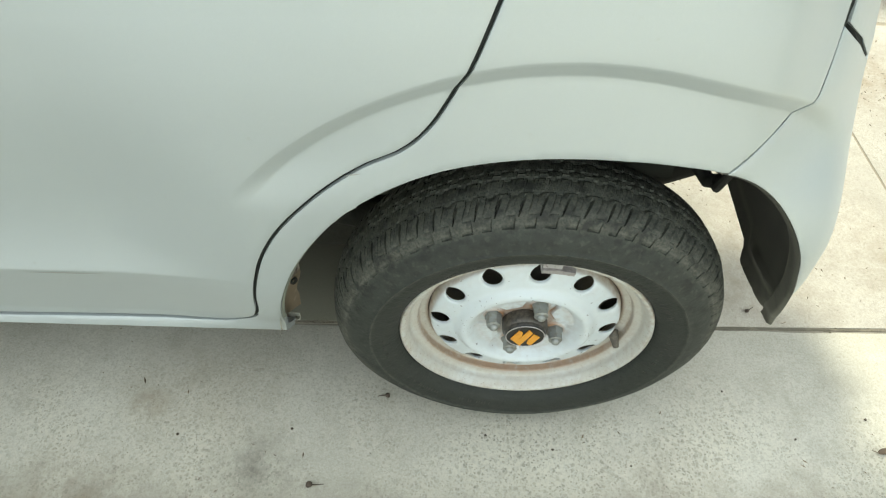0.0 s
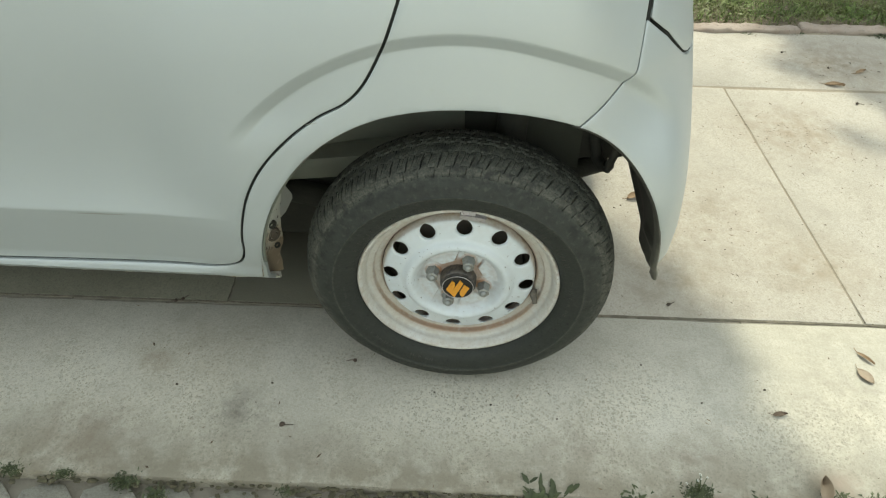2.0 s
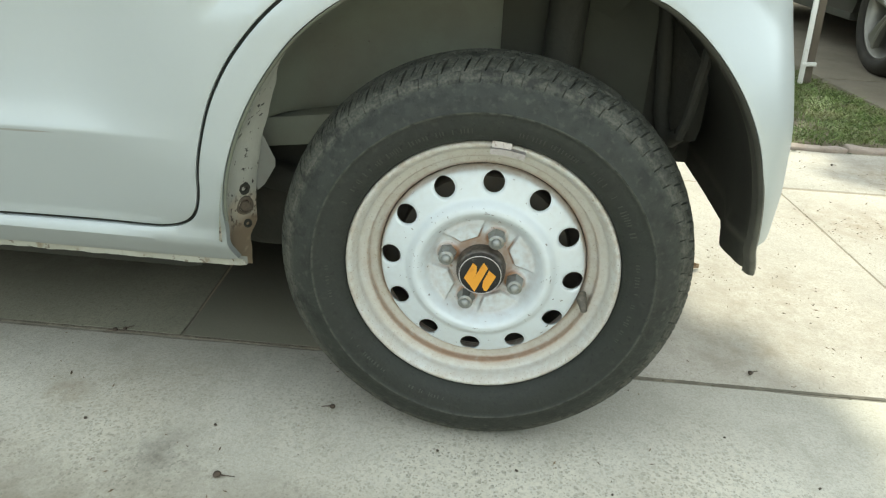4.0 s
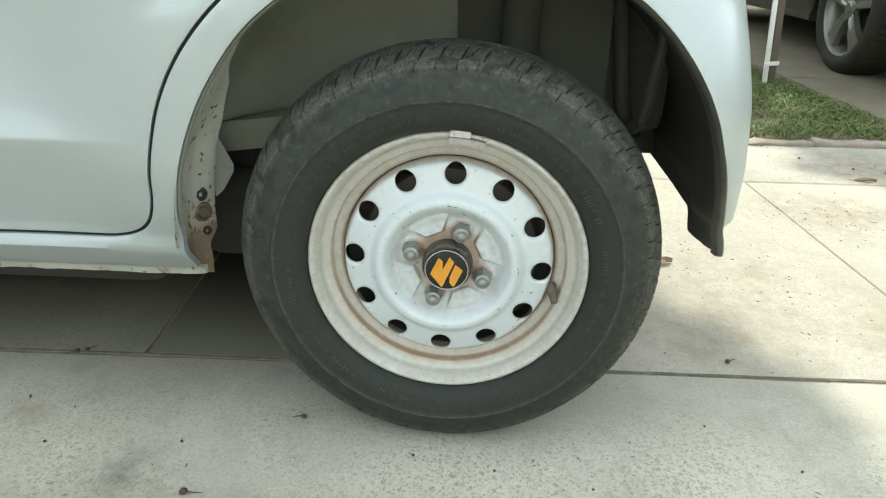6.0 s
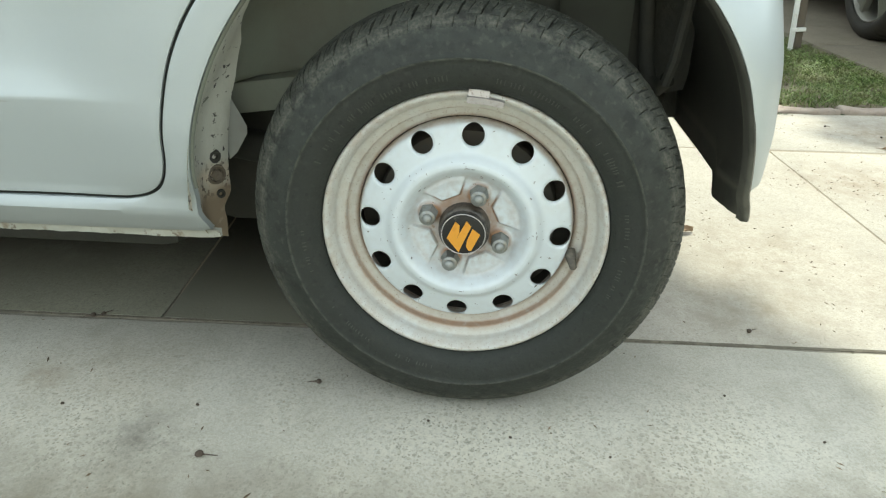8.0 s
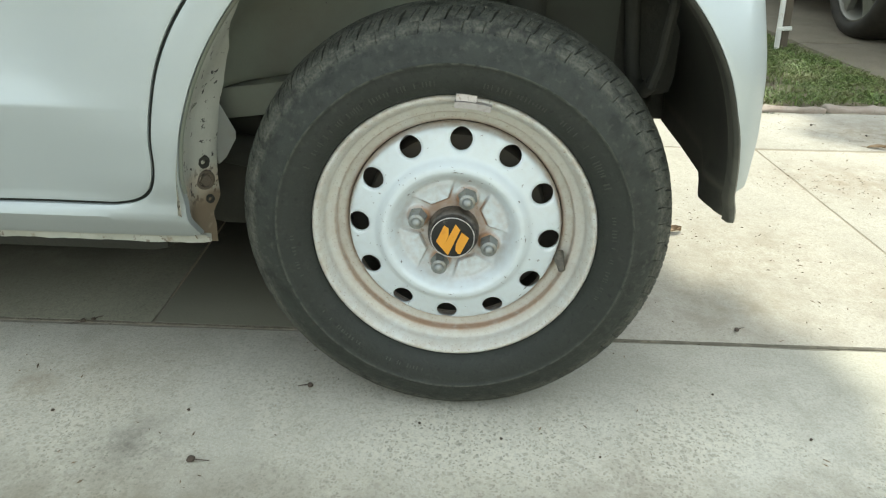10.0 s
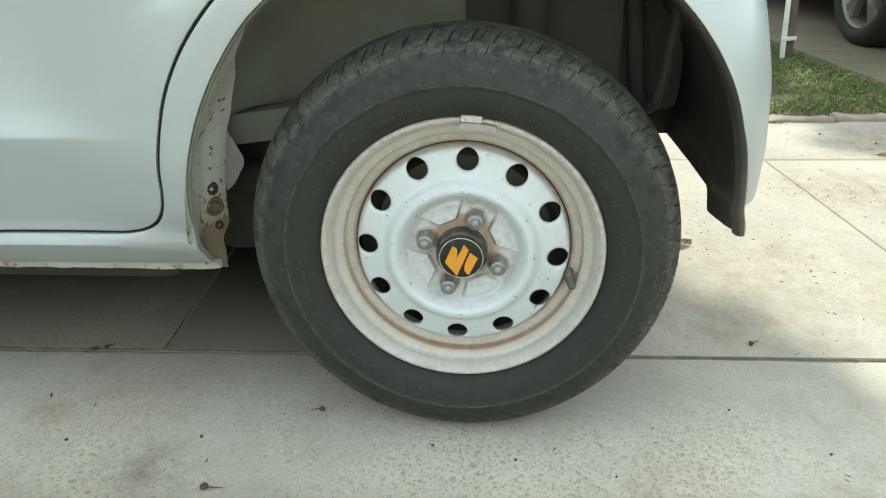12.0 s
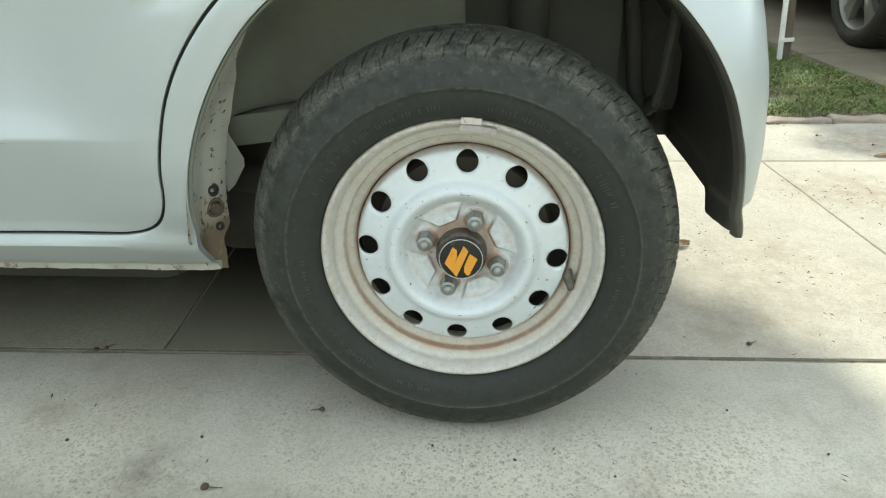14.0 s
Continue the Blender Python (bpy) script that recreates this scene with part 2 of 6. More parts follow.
radial_dirt(CAPBLACK, CAP_SKIRT_DIRT, (0.105, 0.088, 0.070), 180, 0.25, 0.62)
attribute_dirt(WHEELPAINT, "dirt", (0.30, 0.165, 0.09), 90, 0.15, 0.45)
CLOSING = material("speckled_closing_paint", (0.53, 0.535, 0.47), 0.65, 0.0, 0, 0.1,
                   [(10, 0.45, 0.25, (0.42, 0.41, 0.345), 0.6, 6, ONE), (85, 0.620, 0.02, (0.035, 0.03, 0.027), 0.95, 4, ONE)],
                   [("noise", 90, 0.4, 0.002)])
GUARD = material("dusty_black_plastic", (0.032, 0.032, 0.025), 0.55, 0.0, 0, 0.1,
                 [(12, 0.46, 0.3, (0.065, 0.058, 0.044), 0.55, 6, ONE), (240, 0.55, 0.2, (0.05, 0.045, 0.036), 0.5, 2, ONE)],
                 [("noise", 300, 0.2, 0.001)])
attribute_dirt(GUARD, "dust_and_highlight", (0.155, 0.148, 0.115), 40, 0.1, 0.5)
attribute_dirt(CLOSING, "sand", (0.55, 0.48, 0.37), 60, 0.25, 0.5)
attribute_dirt(CLOSING, "sand", (0.07, 0.05, 0.038), 130, 0.54, 0.60)
attribute_dirt(CLOSING, "rust", (0.24, 0.185, 0.125), 40, 0.15, 0.45)
radial_dirt(RUBBER, [(0.18, 0.10), (0.2195, 0.10), (0.2222, 0.45), (0.2262, 0.35), (0.250, 0.50), (0.2560, 0.80), (0.2600, 0.85), (0.264, 0.7), (0.28, 0.9)], (0.044, 0.050, 0.041), 48, 0.20, 0.62)
radial_dirt(RUBBER, [(0.18, 0.0), (0.250, 0.0), (0.2585, 0.75), (0.264, 0.7), (0.272, 0.6), (0.28, 0.55)], (0.120, 0.114, 0.089), 320, 0.34, 0.72)
radial_dirt(RUBBER, [(0.18, 0.0), (0.2208, 0.0), (0.2222, 0.42), (0.2230, 0.42), (0.2240, 0.0), (0.2576, 0.0), (0.2586, 0.45), (0.2594, 0.45), (0.2606, 0.0)], (0.120, 0.117, 0.096), 95, 0.38, 0.52)
radial_dirt(RUBBER, [(0.18, 0.1), (0.224, 0.3), (0.25, 0.8), (0.28, 0.8)], (0.0125, 0.014, 0.0115), 60, 0.48, 0.66)
radial_dirt(RUBBER, [(0.18, 0.15), (0.222, 0.3), (0.232, 0.7), (0.28, 0.9)], (0.088, 0.087, 0.072), 110, 0.55, 0.85)
MARKRUBBER = material("dusty_raised_rubber", (0.043, 0.042, 0.035), 0.7, 0, 0, 0.1, [(120, 0.5, 0.2, (0.03, 0.03, 0.028), 0.8, 5, ONE)])



def concrete(name, base, pale, pit_amount, stain_shade=(), dirt_edge=False):
    """Weathered concrete with exposed grit, fine pits, stained patches and painted under-car shade, in world-size
    patterns.
    """
    m = bpy.data.materials.new(name)
    m.use_nodes = True
    nt = m.node_tree
    n, l = nt.nodes, nt.links
    b = n["Principled BSDF"]
    b.inputs["Roughness"].default_value = 0.88
    b.inputs["Specular IOR Level"].default_value = 0.25
    co = n.new("ShaderNodeTexCoord").outputs["Object"]

    def noise_tex(scale, detail, lo, hi, rough=0.6):
        t = n.new("ShaderNodeTexNoise")
        t.inputs["Scale"].default_value, t.inputs["Detail"].default_value, t.inputs["Roughness"].default_value = scale, detail, rough
        l.new(co, t.inputs["Vector"])
        r = n.new("ShaderNodeMapRange")
        r.inputs["From Min"].default_value, r.inputs["From Max"].default_value = lo, hi
        l.new(t.outputs["Fac"], r.inputs["Value"])
        return r.outputs[0]

    def mixed(fac, a, c, strength=1.0):
        mx = n.new("ShaderNodeMix")
        mx.data_type = "RGBA"
        if strength != 1.0:
            k = n.new("ShaderNodeMath")
            k.operation = "MULTIPLY"
            l.new(fac, k.inputs[0])
            k.inputs[1].default_value = strength
            fac = k.outputs[0]
        l.new(fac, mx.inputs["Factor"])
        if isinstance(a, tuple):
            mx.inputs["A"].default_value = (*a, 1)
        else:
            l.new(a, mx.inputs["A"])
        if isinstance(c, tuple):
            mx.inputs["B"].default_value = (*c, 1)
        else:
            l.new(c, mx.inputs["B"])
        return mx.outputs["Result"]
    def tone(k):
        return (base[0] * k, base[1] * k * 0.985, base[2] * k * 0.95)

    out = mixed(noise_tex(3.2, 6, 0.38, 0.64), base, pale)
    out = mixed(noise_tex(11, 7, 0.50, 0.72), out, tone(0.76), 0.55)
    out = mixed(noise_tex(2.1, 5, 0.58, 0.72), out, tone(0.87), 0.7)
    out = mixed(noise_tex(70, 5, 0.48, 0.66), out, tone(0.85), 0.40)
    out = mixed(noise_tex(260, 4, 0.48, 0.60), out, tone(0.73), 0.45)
    out = mixed(noise_tex(700, 2, 0.56, 0.66), out, tone(1.62), 0.5)
    out = mixed(noise_tex(130, 3, 0.66, 0.70), out, tone(0.45), 0.7 * (1 - pit_amount))
    # exposed pebbles with crisp edges, in patches
    warp = n.new("ShaderNodeTexNoise")
    warp.inputs["Scale"].default_value, warp.inputs["Detail"].default_value = 160, 3
    l.new(co, warp.inputs["Vector"])
    push = n.new("ShaderNodeVectorMath")
    push.operation = "MULTIPLY_ADD"
    l.new(warp.outputs["Color"], push.inputs[0])
    push.inputs[1].default_value = (0.0085, 0.0085, 0.0085)
    l.new(co, push.inputs[2])
    area = noise_tex(4.5, 6, 0.36, 0.58)
    if dirt_edge:
        # the grit is worn bare towards the free edge
        lie = n.new("ShaderNodeSeparateXYZ")
        l.new(co, lie.inputs[0])
        bare = n.new("ShaderNodeMapRange")
        bare.inputs["From Min"].default_value, bare.inputs["From Max"].default_value, bare.inputs["To Min"].default_value = 0.10, -0.06, 0.25
        l.new(lie.outputs[1], bare.inputs["Value"])
        both = n.new("ShaderNodeMath")
        both.operation = "MULTIPLY"
        l.new(area, both.inputs[0])
        l.new(bare.outputs[0], both.inputs[1])
        area = both.outputs[0]
    pits = None
    for scale, size, share, dark, light in ((122, 0.42, 0.50, 0.62, 1.0), (225, 0.40, 0.48, 0.48, 0.96)):
        vor = n.new("ShaderNodeTexVoronoi")
        vor.inputs["Scale"].default_value = scale
        l.new(push.outputs[0], vor.inputs["Vector"])
        rad = n.new("ShaderNodeMapRange")
        rad.inputs["From Min"].default_value, rad.inputs["From Max"].default_value = size, size - 0.035
        l.new(vor.outputs["Distance"], rad.inputs["Value"])
        sep = n.new("ShaderNodeSeparateColor")
        l.new(vor.outputs["Color"], sep.inputs[0])
        pick = n.new("ShaderNodeMath")
        pick.operation = "LESS_THAN"
        l.new(sep.outputs[0], pick.inputs[0])
        pick.inputs[1].default_value = share
        grit = n.new("ShaderNodeMath")
        grit.operation = "MULTIPLY"
        l.new(rad.outputs[0], grit.inputs[0])
        l.new(pick.outputs[0], grit.inputs[1])
        patch = n.new("ShaderNodeMath")
        patch.operation = "MULTIPLY"
        l.new(grit.outputs[0], patch.inputs[0])
        l.new(area, patch.inputs[1])
        halo = n.new("ShaderNodeMapRange")
        halo.inputs["From Min"].default_value, halo.inputs["From Max"].default_value = size + 0.03, size + 0.16
        l.new(vor.outputs["Distance"], halo.inputs["Value"])
        rim = n.new("ShaderNodeMath")
        rim.operation = "MULTIPLY"
        l.new(halo.outputs[0], rim.inputs[0])
        l.new(area, rim.inputs[1])
        out = mixed(rim.outputs[0], out, tone(1.50), 0.42 * pit_amount)
        out = mixed(patch.outputs[0], out, mixed(sep.outputs[1], tone(dark), tone(light)), pit_amount)
        pits = patch if pits is None else pits
    if dirt_edge:
        # brown dirt swept towards the free edge of the slab
        sxyz = n.new("ShaderNodeSeparateXYZ")
        l.new(co, sxyz.inputs[0])
        ramp = n.new("ShaderNodeMapRange")
        ramp.inputs["From Min"].default_value, ramp.inputs["From Max"].default_value = -0.115, -0.235
        l.new(sxyz.outputs[1], ramp.inputs["Value"])
        mu = n.new("ShaderNodeMath")
        mu.operation = "MULTIPLY"
        l.new(ramp.outputs[0], mu.inputs[0])
        l.new(noise_tex(14, 7, 0.22, 0.55, 0.7), mu.inputs[1])
        out = mixed(mu.outputs[0], out, (0.215, 0.190, 0.140), 0.85)
    # patches of old marks and of painted under-car shade: (x, y, radius, strength, color)
    for sx, sy, sr, strength, c in stain_shade:
        mp = n.new("ShaderNodeMapping")
        mp.inputs["Location"].default_value = (-sx / sr, -sy / (sr * 0.8), 0)
        mp.inputs["Scale"].default_value = (1 / sr, 1 / (sr * 0.8), 0)
        l.new(co, mp.inputs["Vector"])
        ball = n.new("ShaderNodeTexGradient")
        ball.gradient_type = "SPHERICAL"
        l.new(mp.outputs[0], ball.inputs["Vector"])
        mu = n.new("ShaderNodeMath")
        mu.operation = "MULTIPLY"
        l.new(ball.outputs["Fac"], mu.inputs[0])
        # strength 2 and up is the smoother painted shade under the car
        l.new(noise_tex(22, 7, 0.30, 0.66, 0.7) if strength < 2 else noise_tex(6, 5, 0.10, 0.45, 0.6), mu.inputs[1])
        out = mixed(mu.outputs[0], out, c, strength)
    l.new(out, b.inputs["Base Color"])
    bump = n.new("ShaderNodeBump")
    bump.inputs["Strength"].default_value, bump.inputs["Distance"].default_value = 0.22, 0.002
    t = n.new("ShaderNodeTexNoise")
    t.inputs["Scale"].default_value, t.inputs["Detail"].default_value = 180, 6
    l.new(co, t.inputs["Vector"])
    sub = n.new("ShaderNodeMath")
    sub.operation = "SUBTRACT"
    l.new(t.outputs["Fac"], sub.inputs[0])
    l.new(pits.outputs[0], sub.inputs[1])
    l.new(sub.outputs[0], bump.inputs["Height"])
    l.new(bump.outputs[0], b.inputs["Normal"])
    return m


CONC_FRONT = concrete("gritty_concrete", (0.425, 0.402, 0.336), (0.530, 0.507, 0.432), 0.74,
                      [(-0.43, -0.123, 0.10, 0.9, (0.19, 0.175, 0.145)), (-0.72, -0.19, 0.16, 0.9, (0.24, 0.20, 0.15)), (0.25, -0.15, 0.15, 0.7, (0.27, 0.235, 0.185)),
                       (-0.28, -0.21, 0.12, 0.5, (0.24, 0.215, 0.175)), (-0.55, 0.02, 0.20, 0.35, (0.30, 0.25, 0.18)), (0.71, -0.205, 0.055, 1.2, (0.40, 0.315, 0.245)), (0.47, -0.17, 0.10, 1.0, (0.26, 0.225, 0.175)), (0.80, -0.02, 0.40, 0.75, (0.31, 0.285, 0.235)), (-0.64, -0.01, 0.045, 0.9, (0.26, 0.20, 0.13))], dirt_edge=True)
# the first two patches paint the car's shade into the slab colour
CONC_BACK = concrete("smooth_concrete", (0.386, 0.356, 0.302), (0.458, 0.425, 0.365), 0.25,
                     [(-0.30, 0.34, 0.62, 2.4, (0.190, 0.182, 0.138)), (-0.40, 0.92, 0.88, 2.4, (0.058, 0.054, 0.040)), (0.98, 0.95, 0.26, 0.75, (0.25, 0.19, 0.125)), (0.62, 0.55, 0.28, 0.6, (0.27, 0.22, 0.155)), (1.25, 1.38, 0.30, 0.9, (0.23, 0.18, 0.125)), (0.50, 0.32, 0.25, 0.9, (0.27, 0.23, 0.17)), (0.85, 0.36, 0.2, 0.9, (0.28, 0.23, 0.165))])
CONC_BOUNCE = concrete("bounce_court_concrete", (0.53, 0.505, 0.44), (0.59, 0.565, 0.495), 0.25)
# shade under the car, put into a darker base and deep patches
CONC_UNDERCAR = concrete("undercar_shade_concrete", (0.215, 0.206, 0.157), (0.258, 0.247, 0.190), 0.25, [(-0.95, 0.92, 0.92, 2.4, (0.058, 0.054, 0.040)), (-1.75, 0.92, 0.92, 2.4, (0.058, 0.054, 0.040)), (-2.6, 0.92, 0.92, 2.4, (0.062, 0.057, 0.042))])
CONC_PAVER = concrete("paver_concrete", (0.35, 0.335, 0.285), (0.42, 0.405, 0.35), 0.3)
SAND_JOINT = concrete("sand_in_joints", (0.255, 0.215, 0.160), (0.31, 0.27, 0.21), 0.2)
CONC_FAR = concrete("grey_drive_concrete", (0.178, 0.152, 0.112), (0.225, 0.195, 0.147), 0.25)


# ---- mesh helpers ----
def mesh_of(name, bm, smooth=True):
    me = bpy.data.meshes.new(name)
    bmesh.ops.recalc_face_normals(bm, faces=bm.faces)
    for f in bm.faces:
        f.smooth = smooth
    bm.to_mesh(me)
    bm.free()
    return me


def sharp(me, degrees):
    me.set_sharp_from_angle(angle=radians(degrees))
    return me


def part(name, bm, mat, parent=None, label="", smooth=True, angle=40):
    me = mesh_of(name, bm, smooth)
    me.materials.append(mat)
    if smooth:
        sharp(me, angle)
    ob = new(name, me)
    if parent:
        ob.parent = parent
    if label:
        ob["label"] = label
    return ob


def box_into(bm, lo, hi, bevel=0.0, m=None):
    g = bmesh.ops.create_cube(bm, size=1.0)
    lo, hi = Vector(lo), Vector(hi)
    mat = Matrix.Translation((lo + hi) / 2) @ Matrix.Diagonal((*(hi - lo), 1))
    bmesh.ops.transform(bm, matrix=mat, verts=g["verts"])
    vs = g["verts"]
    if bevel:
        es = list({e for v in vs for e in v.link_edges})
        r = bmesh.ops.bevel(bm, geom=es, offset=bevel, segments=2, affect="EDGES", profile=0.6)
        vs = list({v for f in r["faces"] for v in f.verts} | {v for v in vs if v.is_valid})
    if m is not None:
        bmesh.ops.transform(bm, matrix=m, verts=vs)
    return vs


def revolve_into(bm, profile, segs, func=None, close=False):
    """Turn (r, y) points about the y axis. func(r, y, a) may move a point."""
    rings = []
    for i in range(segs):
        a = 2 * math.pi * i / segs
        ring = []
        for r, y in profile:
            rr, yy = func(r, y, a) if func else (r, y)
            ring.append(bm.verts.new((rr * math.cos(a), yy, rr * math.sin(a))))
        rings.append(ring)
    for i in range(segs):
        p, q = rings[i], rings[(i + 1) % segs]
        for j in range(len(profile) - 1):
            bm.faces.new((p[j], q[j], q[j + 1], p[j + 1]))
        if close:
            bm.faces.new((p[-1], q[-1], q[0], p[0]))
    return rings


def tube_into(bm, pts, radius, segs=8):
    pts = [Vector(p) for p in pts]
    rings = []
    for i, p in enumerate(pts):
        d = (pts[min(i + 1, len(pts) - 1)] - pts[max(i - 1, 0)]).normalized()
        u = d.orthogonal().normalized() if i == 0 else (rings[-1][1] - d * rings[-1][1].dot(d)).normalized()
        w = d.cross(u)
        rad = radius[i] if isinstance(radius, (list, tuple)) else radius
        rings.append(([bm.verts.new(p + (u * math.cos(2 * math.pi * k / segs) + w * math.sin(2 * math.pi * k / segs)) * rad) for k in range(segs)], u))
    for (a, _), (b, _) in zip(rings, rings[1:]):
        for k in range(segs):
            bm.faces.new((a[k], a[(k + 1) % segs], b[(k + 1) % segs], b[k]))
    bm.faces.new(rings[0][0])
    bm.faces.new(rings[-1][0][::-1])


def spline(pts, step):
    """Catmull-Rom curve through 2D points, at about that step."""
    p = [np.array(q, float) for q in pts]
    p = [2 * p[0] - p[1]] + p + [2 * p[-1] - p[-2]]
    out = []
    for a, b, c, d in zip(p, p[1:], p[2:], p[3:]):
        k = max(1, int(np.linalg.norm(c - b) / step))
        for i in range(k):
            t = i / k
            out.append(0.5 * (2 * b + (c - a) * t + (2 * a - 5 * b + 4 * c - d) * t * t + (3 * b - a - 3 * c + d) * t ** 3))
    out.append(p[-2])
    return [tuple(q) for q in out]


def inside(px, pz, poly):
    q = np.asarray(poly)
    x0, z0 = q[:, 0], q[:, 1]
    x1, z1 = np.roll(x0, -1), np.roll(z0, -1)
    hit = np.zeros(len(px), bool)
    for a, b, c, d in zip(x0, z0, x1, z1):
        if b == d:
            continue
        cross = ((b > pz) != (d > pz)) & (px < (c - a) * (pz - b) / (d - b) + a)
        hit ^= cross
    return hit


def near(px, pz, poly):
    q = np.asarray(poly)
    best = np.full(len(px), 9.0)
    for a, b in zip(q, np.roll(q, -1, 0)):
        d = b - a
        t = np.clip(((px - a[0]) * d[0] + (pz - a[1]) * d[1]) / max(d @ d, 1e-12), 0, 1)
        best = np.minimum(best, np.hypot(px - a[0] - t * d[0], pz - a[1] - t * d[1]))
    return best


def smooth01(x):
    x = min(1.0, max(0.0, x))
    return x * x * (3 - 2 * x)


def resample(poly, step):
    out = []
    q = [np.array(p, float) for p in poly]
    for a, b in zip(q, q[1:] + q[:1]):
        k = max(1, round(np.linalg.norm(b - a) / step))
        out += [tuple(a + (b - a) * i / k) for i in range(k)]
    return out


def sheet(outline, holes, step, edge=0.0, lines=()):
    """Even triangles that fill a 2D outline with holes. Gives points, triangles and the boundary loops."""
    loops = [resample(o, step) for o in (outline, *holes)]
    pts, edges = [], []
    for lp in loops:
        base = len(pts)
        pts += lp
        edges += [(base + i, base + (i + 1) % len(lp)) for i in range(len(lp))]
    q = np.asarray(outline)
    (x0, z0), (x1, z1) = q.min(0), q.max(0)
    rows = np.arange(z0, z1, step * 0.87)
    gx, gz = [], []
    for k, z in enumerate(rows):
        xs = np.arange(x0 + (k % 2) * step / 2, x1, step)
        gx.append(xs)
        gz.append(np.full(len(xs), z))
    gx, gz = np.concatenate(gx), np.concatenate(gz)
    ok = inside(gx, gz, loops[0])
    for lp in loops[1:]:
        ok &= ~inside(gx, gz, lp)
    gx, gz = gx[ok], gz[ok]
    d = np.full(len(gx), 9.0)
    for lp in loops:
        d = np.minimum(d, near(gx, gz, lp))
    keep = d > max(step * 0.55, edge * 1.7)
    extra = list(zip(gx[keep], gz[keep]))
    if edge:
        for lp in loops:
            a = np.asarray(lp)
            t = np.roll(a, -1, 0) - np.roll(a, 1, 0)
            nrm = np.stack([-t[:, 1], t[:, 0]], 1)
            nrm /= np.linalg.norm(nrm, axis=1)[:, None] + 1e-12
            for sgn in (1, -1):
                c = a + nrm * edge * sgn
                ok = inside(c[:, 0], c[:, 1], loops[0])
                for h in loops[1:]:
                    ok &= ~inside(c[:, 0], c[:, 1], h)
                ok &= near(c[:, 0], c[:, 1], lp) > edge * 0.7
                extra += [tuple(v) for v in c[ok]]
    if lines:
        q = np.array(lines)
        ok = inside(q[:, 0], q[:, 1], loops[0]) & (near(q[:, 0], q[:, 1], loops[0]) > edge * 1.6)
        q = q[ok]
        ex = np.array(extra)
        far = np.array([np.min(np.hypot(*(q - p).T)) > step * 0.5 for p in ex]) if len(q) else np.ones(len(ex), bool)
        extra = [tuple(p) for p in ex[far]] + [tuple(p) for p in q]
    allp = [Vector(p) for p in pts + extra]
    v, e, f, *_ = mathutils.geometry.delaunay_2d_cdt(allp, edges, [], 0, 1e-6)
    vv = np.array([tuple(p) for p in v])
    ff = np.array([t for t in f if len(t) == 3])
    c = vv[ff].mean(1)
    ok = inside(c[:, 0], c[:, 1], loops[0])
    for lp in loops[1:]:
        ok &= ~inside(c[:, 0], c[:, 1], lp)
    return vv, ff[ok]


def panel_into(bm, outline, holes, step, place, depth=0.012, edge=0.002, round_by=0.0008, inward=(0, 1, 0), lines=()):
    """A pressed sheet: the filled outline laid on place(u, z), with rounded edges turned inward."""
    vv, ff = sheet(outline, holes, step, edge, lines)
    used = np.unique(ff)
    vs = {int(i): bm.verts.new(place(*vv[i])) for i in used}
    for t in ff:
        try:
            bm.faces.new([vs[int(i)] for i in t])
        except ValueError:
            pass
    if depth:
        mine = set(vs.values())
        rim = [e for e in bm.edges if len(e.link_faces) == 1 and e.verts[0] in mine]
        g = bmesh.ops.extrude_edge_only(bm, edges=rim)
        inn = Vector(inward)
        for e in rim:
            for v in e.verts:
                v.tag = True
        for v in mine:
            if v.tag:
                v.co += inn * round_by
                v.tag = False
        for v in g["geom"]:
            if isinstance(v, bmesh.types.BMVert):
                v.co += inn * depth




# ---- ground and paving ----
def slab_mesh(corners, top, thick, mat_name, chip=0.004, step=0.05, seed=1, worn=1.0):
    """A concrete slab: worn top edges that wander a little, and a slightly uneven face."""
    bm = bmesh.new()
    c = [np.array(p, float) for p in corners]
    rim = []
    for a, b in zip(c, c[1:] + c[:1]):
        k = max(2, int(np.linalg.norm(b - a) / step))
        t = (b - a) / np.linalg.norm(b - a)
        nrm = np.array([-t[1], t[0]])
        for i in range(k):
            p = a + (b - a) * i / k
            w = noise.noise(Vector((p[0] * 9, p[1] * 9, seed))) * chip + max(0, noise.noise(Vector((p[0] * 30, p[1] * 30, seed + 7))) - 0.25) * chip * 2.2
            rim.append(p + nrm * (abs(w) if i else 0.002))
    cen = sum(c) / len(c)

    def ring(shift, z):
        vs = []
        for p in rim:
            d = (cen - p) / np.linalg.norm(cen - p)
            q = p + d * shift
            vs.append(bm.verts.new((q[0], q[1], z)))
        return vs
    low, edge, top1 = ring(0, top - thick), ring(0, top - 0.007 * worn), ring(0.0035 * worn, top - 0.0012 * worn)
    inner = ring(0.012 * worn, top)
    for p, q in ((low, edge), (edge, top1), (top1, inner)):
        for i in range(len(p)):
            bm.faces.new((p[i], p[(i + 1) % len(p)], q[(i + 1) % len(p)], q[i]))
    bm.faces.new(inner)
    me = mesh_of(mat_name, bm)
    return sharp(me, 50)


